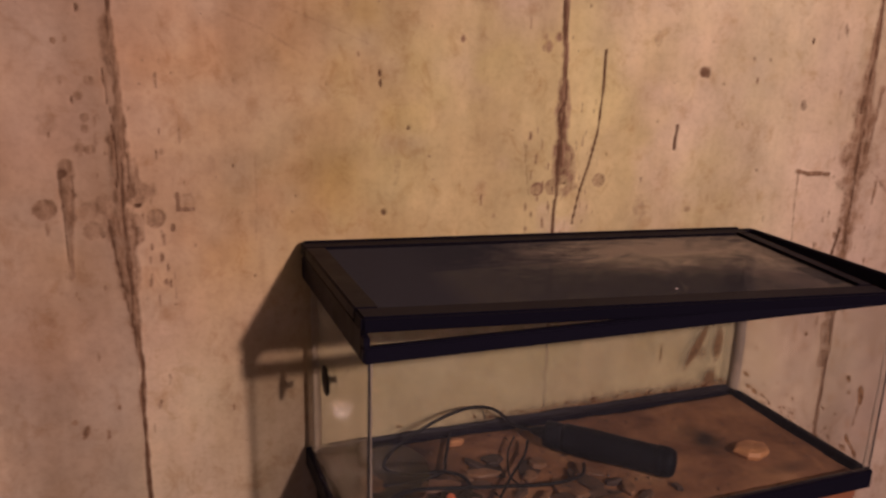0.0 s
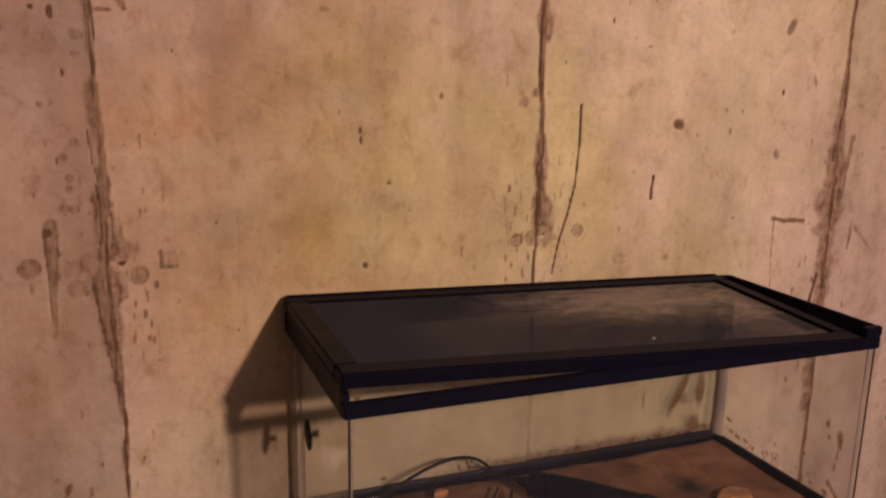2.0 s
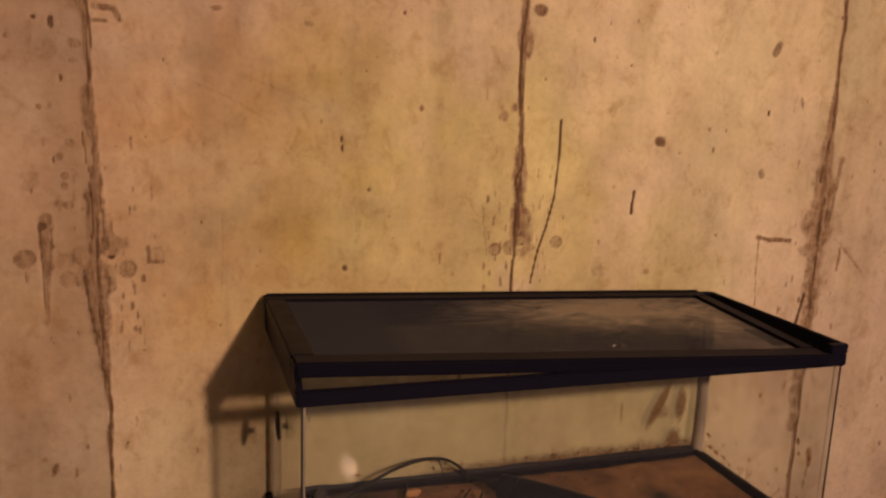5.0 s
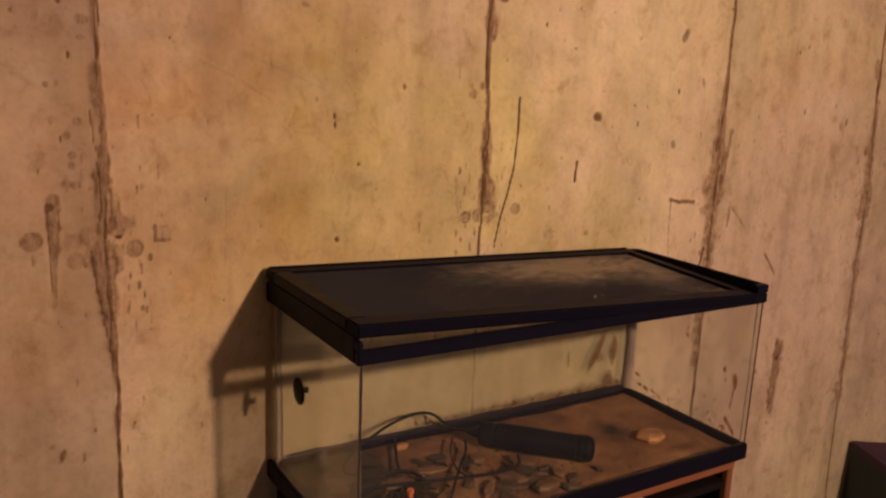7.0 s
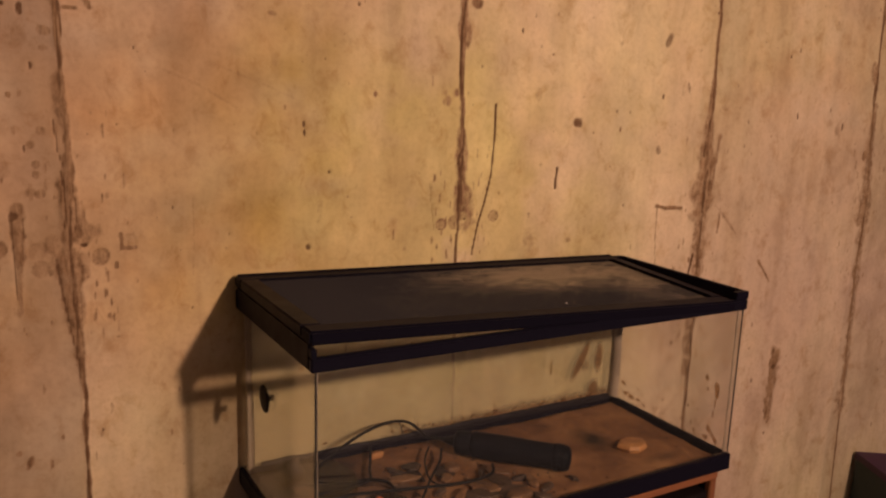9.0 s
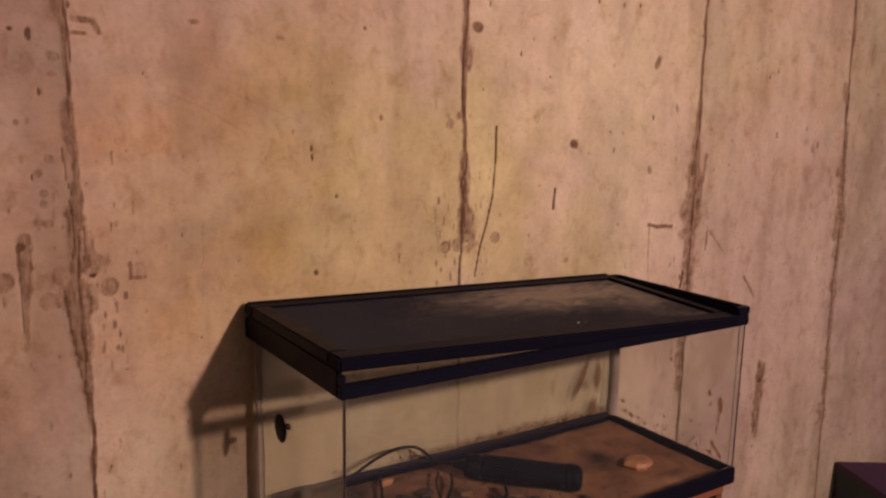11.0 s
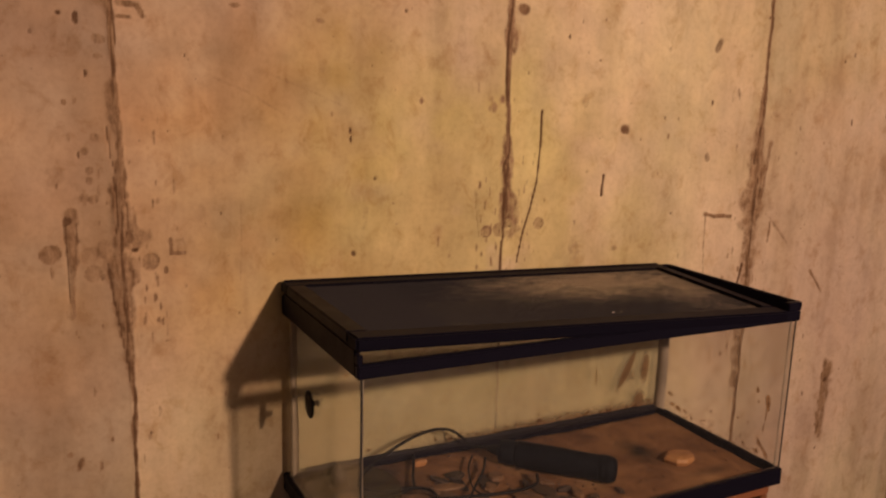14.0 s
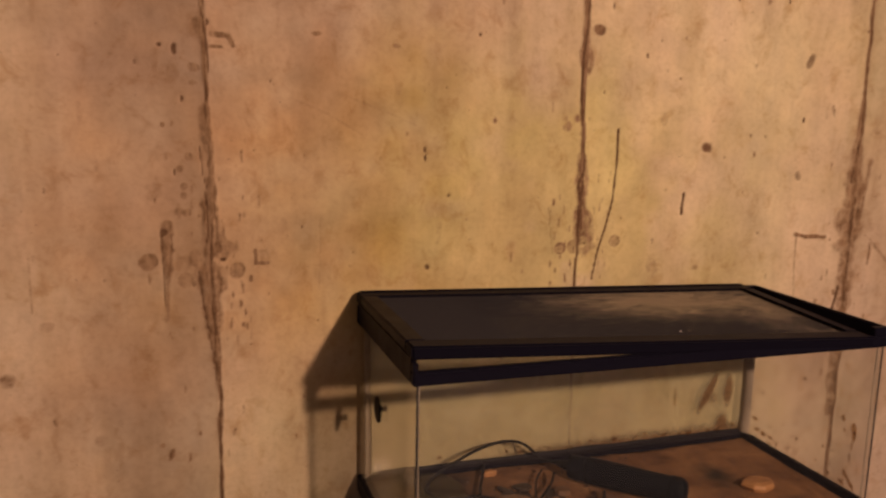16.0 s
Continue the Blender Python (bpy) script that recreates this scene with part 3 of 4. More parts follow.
stroke([(0.634, 1.300), (0.625, 1.250), (0.612, 1.190)], (0.0060, 0.0090), 0.55, ragged=0.7, lift=0.0012)
stroke([(0.596, 1.365), (0.597, 1.300), (0.600, 1.230), (0.599, 1.150)], (0.0080, 0.0330), 0.58, ragged=0.5, lift=0.0012)
stroke([(0.594, 1.330), (0.590, 1.285), (0.588, 1.255)], (0.0022, 0.0016), 0.8, crack, 0.7)
stroke([(0.600, 1.130), (0.601, 1.050), (0.599, 0.975), (0.596, 0.880), (0.593, 0.780)], (0.0200, 0.0110), 0.52, ragged=0.5)
stroke([(0.606, 1.120), (0.607, 1.040), (0.604, 0.960)], (0.0016, 0.0014), 0.5, crack, 0.9)
stroke([(0.640, 1.150), (0.663, 1.132), (0.690, 1.106), (0.718, 1.080)], (0.0040, 0.0016), 0.42, ragged=0.9)
stroke([(0.655, 1.165), (0.657, 1.105)], (0.0022, 0.0020), 0.42, ragged=0.9)
spot(0.655, 1.118, 0.004, 0.018, 0.6)
stroke([(0.585, 1.045), (0.578, 1.010), (0.573, 0.985)], (0.0030, 0.0045), 0.8, crack)
spot(0.588, 1.175, 0.030, 0.046, 0.46, ragged=0.8, lift=0.0010)
spot(0.575, 1.140, 0.016, 0.016, 0.40, ragged=0.9, lift=0.0012)
spot(0.610, 1.160, 0.0026, 0.0026, 0.9, crack)
spot(0.528, 1.395, 0.0030, 0.016, 0.55, lean=-0.25)
plug(0.655, 1.165, 0.0100, 0.20, 0.40)

# beyond the tank
stroke([(0.800, 1.014), (0.820, 0.992), (0.847, 0.961)], (0.0034, 0.0022), 0.72, ragged=0.6)
spot(0.899, 0.752, 0.024, 0.036, 0.75, ragged=0.7)
spot(0.901, 0.742, 0.0085, 0.0080, 0.95, crack)
stroke([(0.899, 0.765), (0.901, 0.700), (0.899, 0.612)], (0.0180, 0.0160), 0.62, ragged=0.6)
spot(0.804, 0.803, 0.0030, 0.0050, 0.7, crack)
spot(0.806, 0.860, 0.0035, 0.0060, 0.6, crack)
spot(0.826, 0.718, 0.0035, 0.0060, 0.6, crack)
spot(0.882, 1.342, 0.0032, 0.0085, 0.75, crack)
spot(1.000, 1.357, 0.0030, 0.0060, 0.6, crack)
spot(1.052, 1.317, 0.0035, 0.0095, 0.7, crack)
spot(0.868, 1.485, 0.0040, 0.0060, 0.6, crack)
spot(1.032, 1.310, 0.0090, 0.0140, 0.35)
stroke([(1.172, 1.370), (1.170, 1.260), (1.178, 1.170), (1.180, 1.090)], (0.0090, 0.0290), 0.54, ragged=0.5, lift=0.0012)
stroke([(1.184, 1.080), (1.190, 0.920), (1.200, 0.700), (1.204, 0.560)], (0.0160, 0.0110), 0.48, ragged=0.6)
spot(1.193, 0.600, 0.024, 0.030, 0.45, ragged=0.9)
spot(1.152, 1.245, 0.010, 0.014, 0.7)
spot(1.150, 1.445, 0.013, 0.030, 0.55)
spot(1.185, 1.155, 0.008, 0.012, 0.6)
for k in range(9):
    spot(1.10 + 0.012 * (k * 4 % 9), 1.03 + 0.028 * (k * 5 % 9), 0.0026, 0.010, 0.5)

# the panel over the tank
spot(-0.296, 1.322, 0.0020, 0.0055, 0.8, crack)
spot(-0.295, 1.308, 0.0020, 0.0060, 0.9, crack)
spot(-0.254, 1.247, 0.0042, 0.0045, 0.65, crack)
spot(-0.205, 1.505, 0.0040, 0.0040, 0.85, crack)
spot(-0.344, 1.481, 0.0080, 0.0050, 0.5)
spot(-0.289, 1.129, 0.0050, 0.0055, 0.7, crack)
spot(-0.470, 1.495, 0.0075, 0.0030, 0.7)
stroke([(-0.500, 1.395), (-0.450, 1.375), (-0.400, 1.345)], (0.003, 0.002), 0.24)
stroke([(-0.430, 1.405), (-0.360, 1.380), (-0.300, 1.355)], (0.0022, 0.0020), 0.20)
stroke([(-0.466, 1.215), (-0.468, 1.100)], (0.0012, 0.0012), 0.30)

# small air holes and dirt flecks strewn over the whole wall
rs = np.random.RandomState(7)
for k in range(330):
    a, b = rs.uniform(-1.1, 1.6), rs.uniform(0.5, 1.72)
    r = 0.0012 + 0.0024 * rs.rand() ** 3
    spot(a, b, r, r * rs.uniform(0.8, 3.0), rs.uniform(0.35, 0.9), crack if rs.rand() < 0.6 else smear)
for k in range(60):
    a, b = rs.uniform(-1.1, 1.6), rs.uniform(0.5, 1.72)
    spot(a, b, rs.uniform(0.004, 0.014), rs.uniform(0.004, 0.02), rs.uniform(0.10, 0.25), ragged=1.0)
for x0 in (0.598, 1.175, -0.629, -0.010):
    for k in range(60):
        a, b = x0 + rs.normal(0, 0.042), 1.12 + rs.normal(0, 0.13)
        spot(a, b, rs.uniform(0.0012, 0.0024), rs.uniform(0.003, 0.010), rs.uniform(0.3, 0.65))

def cloud(x, z, rx, rz, seed):
    """A soft uneven patch."""
    n = value_noise(GX, GZ, 0.09, seed) + 0.6 * value_noise(GX, GZ, 0.035, seed + 1) - 0.8
    return np.exp(-((GX - x) / rx) ** 2 - ((GZ - z) / rz) ** 2) * np.clip(0.75 + 1.1 * n, 0, 1.4)


# each form panel has its own tone, one with a ramp; soft patches go darker or lighter
panel = np.select([GX < -0.629, GX < -0.010, GX < 0.598, GX < 1.163], [0.77 + 0.15 * np.clip((-0.68 - GX) / 0.16, 0, 1) + 0.15 * np.clip((-0.76 - GX) / 0.15, 0, 1), 1.01, 1.06, 0.95], 0.86)
tone = panel * (1 + 0.14 * (value_noise(GX, GZ * 0.5, 0.16, 14) - 0.5) + 0.11 * (value_noise(GX, GZ, 0.06, 15) - 0.5) + 0.12 * (value_noise(GX, GZ, 0.022, 16) - 0.5))
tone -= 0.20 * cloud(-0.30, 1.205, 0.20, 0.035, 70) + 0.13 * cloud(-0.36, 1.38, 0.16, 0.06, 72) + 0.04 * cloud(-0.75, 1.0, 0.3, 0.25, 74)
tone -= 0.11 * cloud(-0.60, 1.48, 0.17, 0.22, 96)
tone += 0.12 * cloud(0.10, 1.42, 0.22, 0.30, 76) + 0.08 * cloud(-0.10, 1.10, 0.18, 0.12, 78)
# water once ran down from the top in soft upright bands
for x, wide, low, a in ((-0.150, 0.016, 1.20, 0.10), (-0.105, 0.012, 1.30, 0.07), (0.045, 0.020, 1.25, 0.06), (0.085, 0.010, 1.35, 0.07), (-0.345, 0.020, 1.38, 0.06), (0.72, 0.012, 0.9, 0.07), (0.80, 0.016, 1.1, 0.06), (1.00, 0.012, 0.8, 0.06)):
    run = x + 0.012 * (value_noise(0 * GZ + x * 7, GZ, 0.2, 33) - 0.5)
    tone -= a * np.exp(-((GX - run) / wide) ** 2) * np.clip((GZ - low) / 0.12, 0, 1) * (0.5 + value_noise(GX, GZ * 0.3, 0.03, 34))
tone = np.clip(tone, 0.5, 1.25)
ochre = np.clip(0.25 * cloud(0.2, 1.3, 0.6, 0.5, 90) + 1.25 * cloud(-0.10, 1.16, 0.32, 0.30, 80) + 0.5 * cloud(-0.30, 1.50, 0.10, 0.3, 82) + 0.5 * cloud(0.10, 0.95, 0.4, 0.20, 83), 0, 1)
rust = np.clip(0.62 * cloud(-0.44, 1.38, 0.26, 0.30, 84) + 0.5 * cloud(-0.42, 1.05, 0.16, 0.22, 92) + 0.4 * cloud(-0.72, 1.2, 0.2, 0.4, 94) + 0.15 * cloud(-0.85, 1.5, 0.2, 0.3, 86) + 0.4 * cloud(0.95, 1.5, 0.4, 0.3, 88) + 0.25 * cloud(-0.75, 0.9, 0.3, 0.4, 89), 0, 1)

relief = 0.0030 * (value_noise(GX, GZ, 0.31, 8) - 0.5) + 0.0010 * (value_noise(GX, GZ, 0.05, 9) - 0.5) + 0.0003 * (value_noise(GX, GZ, 0.006, 10) - 0.5)
GY = -(proud + relief) + 0.0022 * np.clip(crack, 0, 1)
nz, nx = GX.shape
verts = np.stack([GX, GY, GZ], -1).reshape(-1, 3)
ids = np.arange(nz * nx).reshape(nz, nx)
quads = np.stack([ids[:-1, :-1], ids[:-1, 1:], ids[1:, 1:], ids[1:, :-1]], -1).reshape(-1, 4)
wall_mesh = bpy.data.meshes.new("wall_north")
wall_mesh.vertices.add(len(verts))
wall_mesh.vertices.foreach_set("co", verts.astype(np.float32).ravel())
wall_mesh.loops.add(quads.size)
wall_mesh.loops.foreach_set("vertex_index", quads.astype(np.int32).ravel())
wall_mesh.polygons.add(len(quads))
wall_mesh.polygons.foreach_set("loop_start", np.arange(0, quads.size, 4, dtype=np.int32))
wall_mesh.polygons.foreach_set("use_smooth", np.ones(len(quads), dtype=bool))
wall_mesh.update(calc_edges=True)
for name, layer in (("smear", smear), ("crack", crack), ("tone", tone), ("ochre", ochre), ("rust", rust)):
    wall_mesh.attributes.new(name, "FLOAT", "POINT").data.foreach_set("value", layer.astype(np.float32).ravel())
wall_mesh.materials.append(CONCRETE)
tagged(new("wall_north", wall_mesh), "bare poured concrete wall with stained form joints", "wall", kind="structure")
part("wall_core", box_bm(-3.2, 0.012, 0, 3.4, 0.22, 2.45), PLASTER, bpy.data.objects["wall_north"])

# the rest of the basement, plain
for name, b, m in (("wall_west", (-3.4, -5.2, 0, -3.2, 0.22, 2.45), PLASTER), ("wall_east", (3.4, -5.2, 0, 3.6, 0.22, 2.45), PLASTER),
                   ("wall_south", (-3.4, -5.4, 0, 3.6, -5.2, 2.45), PLASTER), ("floor", (-3.4, -5.4, -0.15, 3.6, 0.22, 0.0), FLOOR),
                   ("ceiling", (-3.4, -5.4, 2.45, 3.6, 0.22, 2.60), JOIST)):
    tagged(part(name, box_bm(*b), m), "plain " + name.split("_")[0] + " closing the basement room", name.split("_")[0], kind="structure")

# ---------------------------------------------------------------- the stand
before_stand = set(bpy.data.objects)
stand = thing("cabinet_stand", (-0.02, -0.16, 0), "orange-stained wooden stand with an open dark front under the tank", "stand")
SX0, SX1, SY0, SY1 = -0.396, 0.354, -0.310, -0.016
part("top_board", box_bm(SX0, SY0, 0.7225, SX1, SY1, 0.7423, bevel=0.002), WOOD, stand)
# inner boards are near black: the shade behind the open front, put in their colour
part("side_panel", box_bm(SX0, SY0 + 0.0142, 0.0, SX0 + 0.016, SY1, 0.7218, bevel=0.0015), SHADEBOARD, stand)
part("front_edging", box_bm(SX0, SY0 + 0.002, 0.0, SX0 + 0.016, SY0 + 0.0140, 0.7218, bevel=0.0015), WOODV, stand, "orange-stained front edge of the side panel")
part("side_panel", box_bm(SX1 - 0.016, SY0 + 0.0142, 0.0, SX1, SY1, 0.7218, bevel=0.0015), SHADEBOARD, stand)
part("front_edging", box_bm(SX1 - 0.016, SY0 + 0.002, 0.0, SX1, SY0 + 0.0140, 0.7218, bevel=0.0015), WOODV, stand, "orange-stained front edge of the side panel")
part("back_panel", box_bm(SX0 + 0.017, SY1 - 0.010, 0.062, SX1 - 0.017, SY1 - 0.002, 0.7215), SHADEBOARD, stand)
part("shelf", box_bm(SX0 + 0.017, SY0 + 0.006, 0.685, SX1 - 0.017, SY1 - 0.012, 0.700, bevel=0.001), SHADEBOARD, stand, "dark inner shelf board")
part("bottom_board", box_bm(SX0 + 0.017, SY0 + 0.006, 0.045, SX1 - 0.017, SY1 - 0.012, 0.061, bevel=0.001), SHADEBOARD, stand)

paper = box_bm(0.060, -0.314, 0.7003, 0.150, -0.210, 0.7035, bevel=0.0008)
for v in paper.verts:
    v.co.y += 0.05 * (v.co.x - 0.159)
tagged(part("folded_paper", paper, PAPER), "folded white paper lying on the dark shelf of the stand", "paper")

# ---------------------------------------------------------------- the glass tank
tank = thing("terrarium", (-0.018, -0.166, ZB), "empty dirty glass terrarium with black plastic rims on a wooden stand", "terrarium")


def rim(name, x0, y0, x1, y1, z0, z1, w, bevel=0.002):
    """One straight bar of a rim."""
    return part(name, box_bm(x0, y0, z0, x1, y1, z1, bevel=bevel), BLACK, tank)


# base rim: four bars butted end to end, with a ledge under the glass
W = 0.012
rim("base_rim_bar", X0, Y0, X1, Y0 + W, ZB, 0.772, W)
rim("base_rim_bar", X0, Y1 - 0.008, X1, Y1, ZB, 0.772, W)
rim("base_rim_bar", X0, Y0 + W, X0 + W * 0.7, Y1 - 0.008, ZB, 0.772, W)
rim("base_rim_bar", X1 - W * 0.7, Y0 + W, X1, Y1 - 0.008, ZB, 0.772, W)
# top rim: full height behind and at both ends, low along the front between two end posts
rim("top_rim_bar", X0, Y0, X1, Y0 + 0.010, 1.0325, 1.0510, W)
rim("top_rim_bar", X0, Y1 - 0.009, X1, Y1, 1.0325, ZT, W)
rim("top_rim_bar", X0, Y0 + 0.010, X0 + 0.008, Y1 - 0.009, 1.0325, ZT + 0.0048, W)
rim("top_rim_bar", X1 - 0.008, Y0 + 0.010, X1, Y1 - 0.009, 1.0325, ZT + 0.001, W)
rim("rim_end_post", X0, Y0, X0 + 0.0075, Y0 + 0.011, 1.0512, ZT - 0.001, W, 0.0012)
rim("rim_end_post", X1 - 0.030, Y0, X1, Y0 + 0.011, 1.0512, ZT + 0.001, W, 0.0012)
# a narrow ledge inside, that carries the lid
for a in ((X0 + 0.0082, Y0 + 0.0102, X1 - 0.0082, Y0 + 0.016), (X0 + 0.0082, Y1 - 0.016, X1 - 0.0082, Y1 - 0.0092), (X1 - 0.018, Y0 + 0.0162, X1 - 0.0082, Y1 - 0.0162)):
    part("rim_ledge", box_bm(a[0], a[1], 1.0327, a[2], a[3], 1.0355), BLACK, tank)

T = 0.005
GX0, GX1, GY0, GY1 = X0 + 0.004, X1 - 0.004, Y0 + 0.004, Y1 - 0.0092
panes = {
    "front_pane": (GX0 + T, GY0, GX1 - T, GY0 + T), "back_pane": (GX0 + T, GY1 - T, GX1 - T, GY1),
    "side_pane": (GX0, GY0, GX0 + T, GY1), "side_pane.": (GX1 - T, GY0, GX1, GY1)}
for name, (a, b, c, d) in panes.items():
    part(name.rstrip("."), box_bm(a + 0.0002, b + 0.0002, 0.7735, c - 0.0002, d - 0.0002, 1.0320), FILMED if name == "back_pane" else SIDEGLASS if name == "side_pane." else FRONTGLASS if name == "front_pane" else GLASS, tank,
         "glass pane clouded by limescale" if name == "back_pane" else "dirty clear glass pane")
# sealant in the corners: dark on the outer edge, grey and smeared inside
for x, y, s, r in ((GX0 + T, GY0 + T, 1, 1), (GX1 - T, GY0 + T, -1, 1), (GX0 + T, GY1 - T, 1, -1), (GX1 - T, GY1 - T, -1, -1)):
    bead = bmesh.new()
    n, wide = 26, (0.0105 if s < 0 else 0.0110) if r < 0 else 0.003
    prev = None
    for k in range(n + 1):
        z = 0.774 + (1.0315 - 0.774) * k / n
        wa, wb = wide * (0.8 + 0.5 * value_noise(np.array(x * 9 + 3), np.array(z), 0.03, 12)), wide * (1.6 if s < 0 and r < 0 else 1.0) * (0.8 + 0.5 * value_noise(np.array(y * 9 + 5), np.array(z), 0.03, 13))
        ring = [bead.verts.new(p) for p in ((x, y, z), (x + s * float(wa), y, z), (x + s * float(wa) * 0.4, y + r * float(wb) * 0.4, z), (x, y + r * float(wb), z))]
        if prev:
            for i in range(4):
                bead.faces.new((prev[i], prev[(i + 1) % 4], ring[(i + 1) % 4], ring[i]))
        prev = ring
    part("silicone_bead", bead, SILICONE, tank, "smeared grey silicone seal", True)
for x in (GX0 + 0.0030, GX1 - 0.0030):
    part("edge_seal", box_bm(x - 0.0013, GY0 - 0.0012, 0.7735, x + 0.0013, GY0 - 0.0002, 1.0320), SEAL, tank, "thin dark seal along the glass edge")

bead = bmesh.new()
n_x, n_a, prev = 90, 7, None
for k in range(n_x + 1):
    x = GX0 + T + 0.024 + (GX1 - GX0 - 2 * T - 0.026) * k / n_x
    r = 0.0048 + 0.0026 * (float(value_noise(np.array(x), np.array(0.2), 0.03, 17)) - 0.5)
    ring = [bead.verts.new((x, GY1 - T - 0.0002 - r * math.sin(a) * 0.9, 0.757 + 0.016 + r * 1.4 * math.cos(a))) for a in [math.pi * 0.75 * q / (n_a - 1) for q in range(n_a)]]
    if prev:
        for q in range(n_a - 1):
            bead.faces.new((prev[q], prev[q + 1], ring[q + 1], ring[q]))
    prev = ring
part("floor_seal", bead, GLOSSY_SEAL, tank, "glossy dark silicone seal along the floor", True)

# dried mud flung on the glass, above the soil
for side in ("back", "right"):
    bm = bmesh.new()
    rng = random.Random(31 if side == "back" else 37)

    def fleck(u, z, a, b):
        n = 7
        ring = []
        for k in range(n):
            t = 2 * math.pi * k / n
            du, dz = math.cos(t) * a * rng.uniform(0.5, 1.1), math.sin(t) * b * rng.uniform(0.5, 1.1)
            ring.append((u + du, z + dz))
        flat = [(uu, GY1 - T - 0.0006, zz) if side == "back" else (GX1 - T - 0.0006, uu, zz) for uu, zz in ring]
        bm.faces.new([bm.verts.new(p) for p in flat])

    lo, hi = (-0.15, 0.345) if side == "back" else (-0.30, -0.03)
    for k in range(46 if side == "back" else 40):
        u = rng.uniform(lo, hi)
        fleck(u, 0.7800 + abs(rng.gauss(0, 0.009)) - (0.0 if side == "back" else 0.006), rng.uniform(0.0015, 0.0045) if side == "back" else rng.uniform(0.001, 0.004), rng.uniform(0.0015, 0.0055))
    if side == "back":
        fleck(0.1975, 0.857, 0.0020, 0.020)
        fleck(-0.31, 0.925, 0.0050, 0.0040)
        fleck(-0.27, 0.790, 0.0060, 0.0030)
    else:
        for k in range(20):
            fleck(rng.uniform(-0.25, -0.03), rng.uniform(0.785, 0.83), rng.uniform(0.0010, 0.0038), rng.uniform(0.001, 0.004))
        fleck(-0.2840, 0.882, 0.0062, 0.017)
        fleck(-0.2850, 0.868, 0.0048, 0.012)
        fleck(-0.2825, 0.850, 0.0030, 0.014)
        fleck(-0.2800, 0.832, 0.0020, 0.010)
        fleck(-0.2600, 0.893, 0.0055, 0.0070)
        fleck(-0.2640, 0.872, 0.0026, 0.0060)
        fleck(-0.2850, 0.910, 0.0016, 0.0040)
        fleck(-0.1690, 0.930, 0.0036, 0.0052)
        fleck(-0.0560, 0.812, 0.0085, 0.0060)
        fleck(-0.0640, 0.793, 0.0080, 0.0065)
        fleck(-0.0790, 0.790, 0.0080, 0.0050)
        fleck(-0.0980, 0.812, 0.0060, 0.0020)
        fleck(-0.0700, 0.868, 0.0032, 0.0040)
        for k in range(6):
            fleck(-0.292 + 0.004 * k, 0.783 + 0.004 * k, 0.0028, 0.008)
    tagged(part("mud_splash", bm, THINMUD, tank, "dried brown mud splashes"), kind="stuff")

# ---------------------------------------------------------------- the screen lid, propped up at one end
LX0, LX1, LY0, LY1 = -0.4116, 0.3375, -0.3215, -0.0128
TOPS = {"bl": 1.0850, "fl": 1.0860, "fr": 1.0510, "br": 1.0670}


def lid_z(x, y):
    u, v = (x - LX0) / (LX1 - LX0), (y - LY0) / (LY1 - LY0)
    return (TOPS["fl"] * (1 - u) + TOPS["fr"] * u) * (1 - v) + (TOPS["bl"] * (1 - u) + TOPS["br"] * u) * v


def lid_bar(x0, y0, x1, y1, top=0.0, deep=0.0155, parts=12, bevel=0.0018):
    bm = bmesh.new()
    long_x = (x1 - x0) > (y1 - y0)
    add_box(bm, x0, y0, -deep, x1, y1, top, bevel=bevel)
    for k in range(1, parts):
        f = k / parts
        co, no = ((x0 + (x1 - x0) * f, 0, 0), (1, 0, 0)) if long_x else ((0, y0 + (y1 - y0) * f, 0), (0, 1, 0))
        bmesh.ops.bisect_plane(bm, geom=bm.verts[:] + bm.edges[:] + bm.faces[:], plane_co=co, plane_no=no)
    for v in bm.verts:
        v.co.z += lid_z(v.co.x, v.co.y)
    return bm


lid = thing("screen_lid", (-0.03, -0.17, ZT), "dusty black screen lid lying crooked on the tank rim", "lid")
B = 0.031
part("lid_bar", lid_bar(LX0, LY0, LX1, LY0 + B, deep=0.0180, bevel=0.0028), LIDBLACK, lid)
back_bar = part("lid_bar", lid_bar(LX0, LY1 - 0.030, LX1, LY1), LIDBLACK, lid)
part("lid_bar", lid_bar(LX0, LY0 + B, LX0 + 0.028, LY1 - 0.030), BLACK, lid)
end_bar = part("lid_bar", lid_bar(LX1 - 0.029, LY0 + B, LX1, LY1 - 0.030), LIDBLACK, lid)
# raised lips on the bars
part("lid_lip", lid_bar(LX0 + 0.004, LY1 - 0.005, LX1 - 0.004, LY1 - 0.001, top=0.0022, deep=0.0, bevel=0.0006), LIDBLACK, back_bar)
part("lid_lip", lid_bar(LX1 - 0.0290, LY0 + B, LX1 - 0.0255, LY1 - 0.031, top=0.0026, deep=0.0, bevel=0.0006), LIDBLACK, end_bar)
# the mesh: fine wires both ways, thickened towards the raised end to deepen its cast shadow
MX0, MX1, MY0, MY1 = LX0 + 0.0270, LX1 - 0.0285, LY0 + B - 0.001, LY1 - 0.0295


def mesh_z(x, y):
    u, v = (x - MX0) / (MX1 - MX0), (y - MY0) / (MY1 - MY0)
    return lid_z(x, y) - 0.0035 - 0.004 * math.sin(math.pi * min(1, max(0, u))) * math.sin(math.pi * min(1, max(0, v)))


def wire_size(x):
    return 0.00033 * (1 + 0.6 * min(1.0, max(0.0, (-0.25 - x) / 0.10)))


wire_verts, wire_faces = [], []


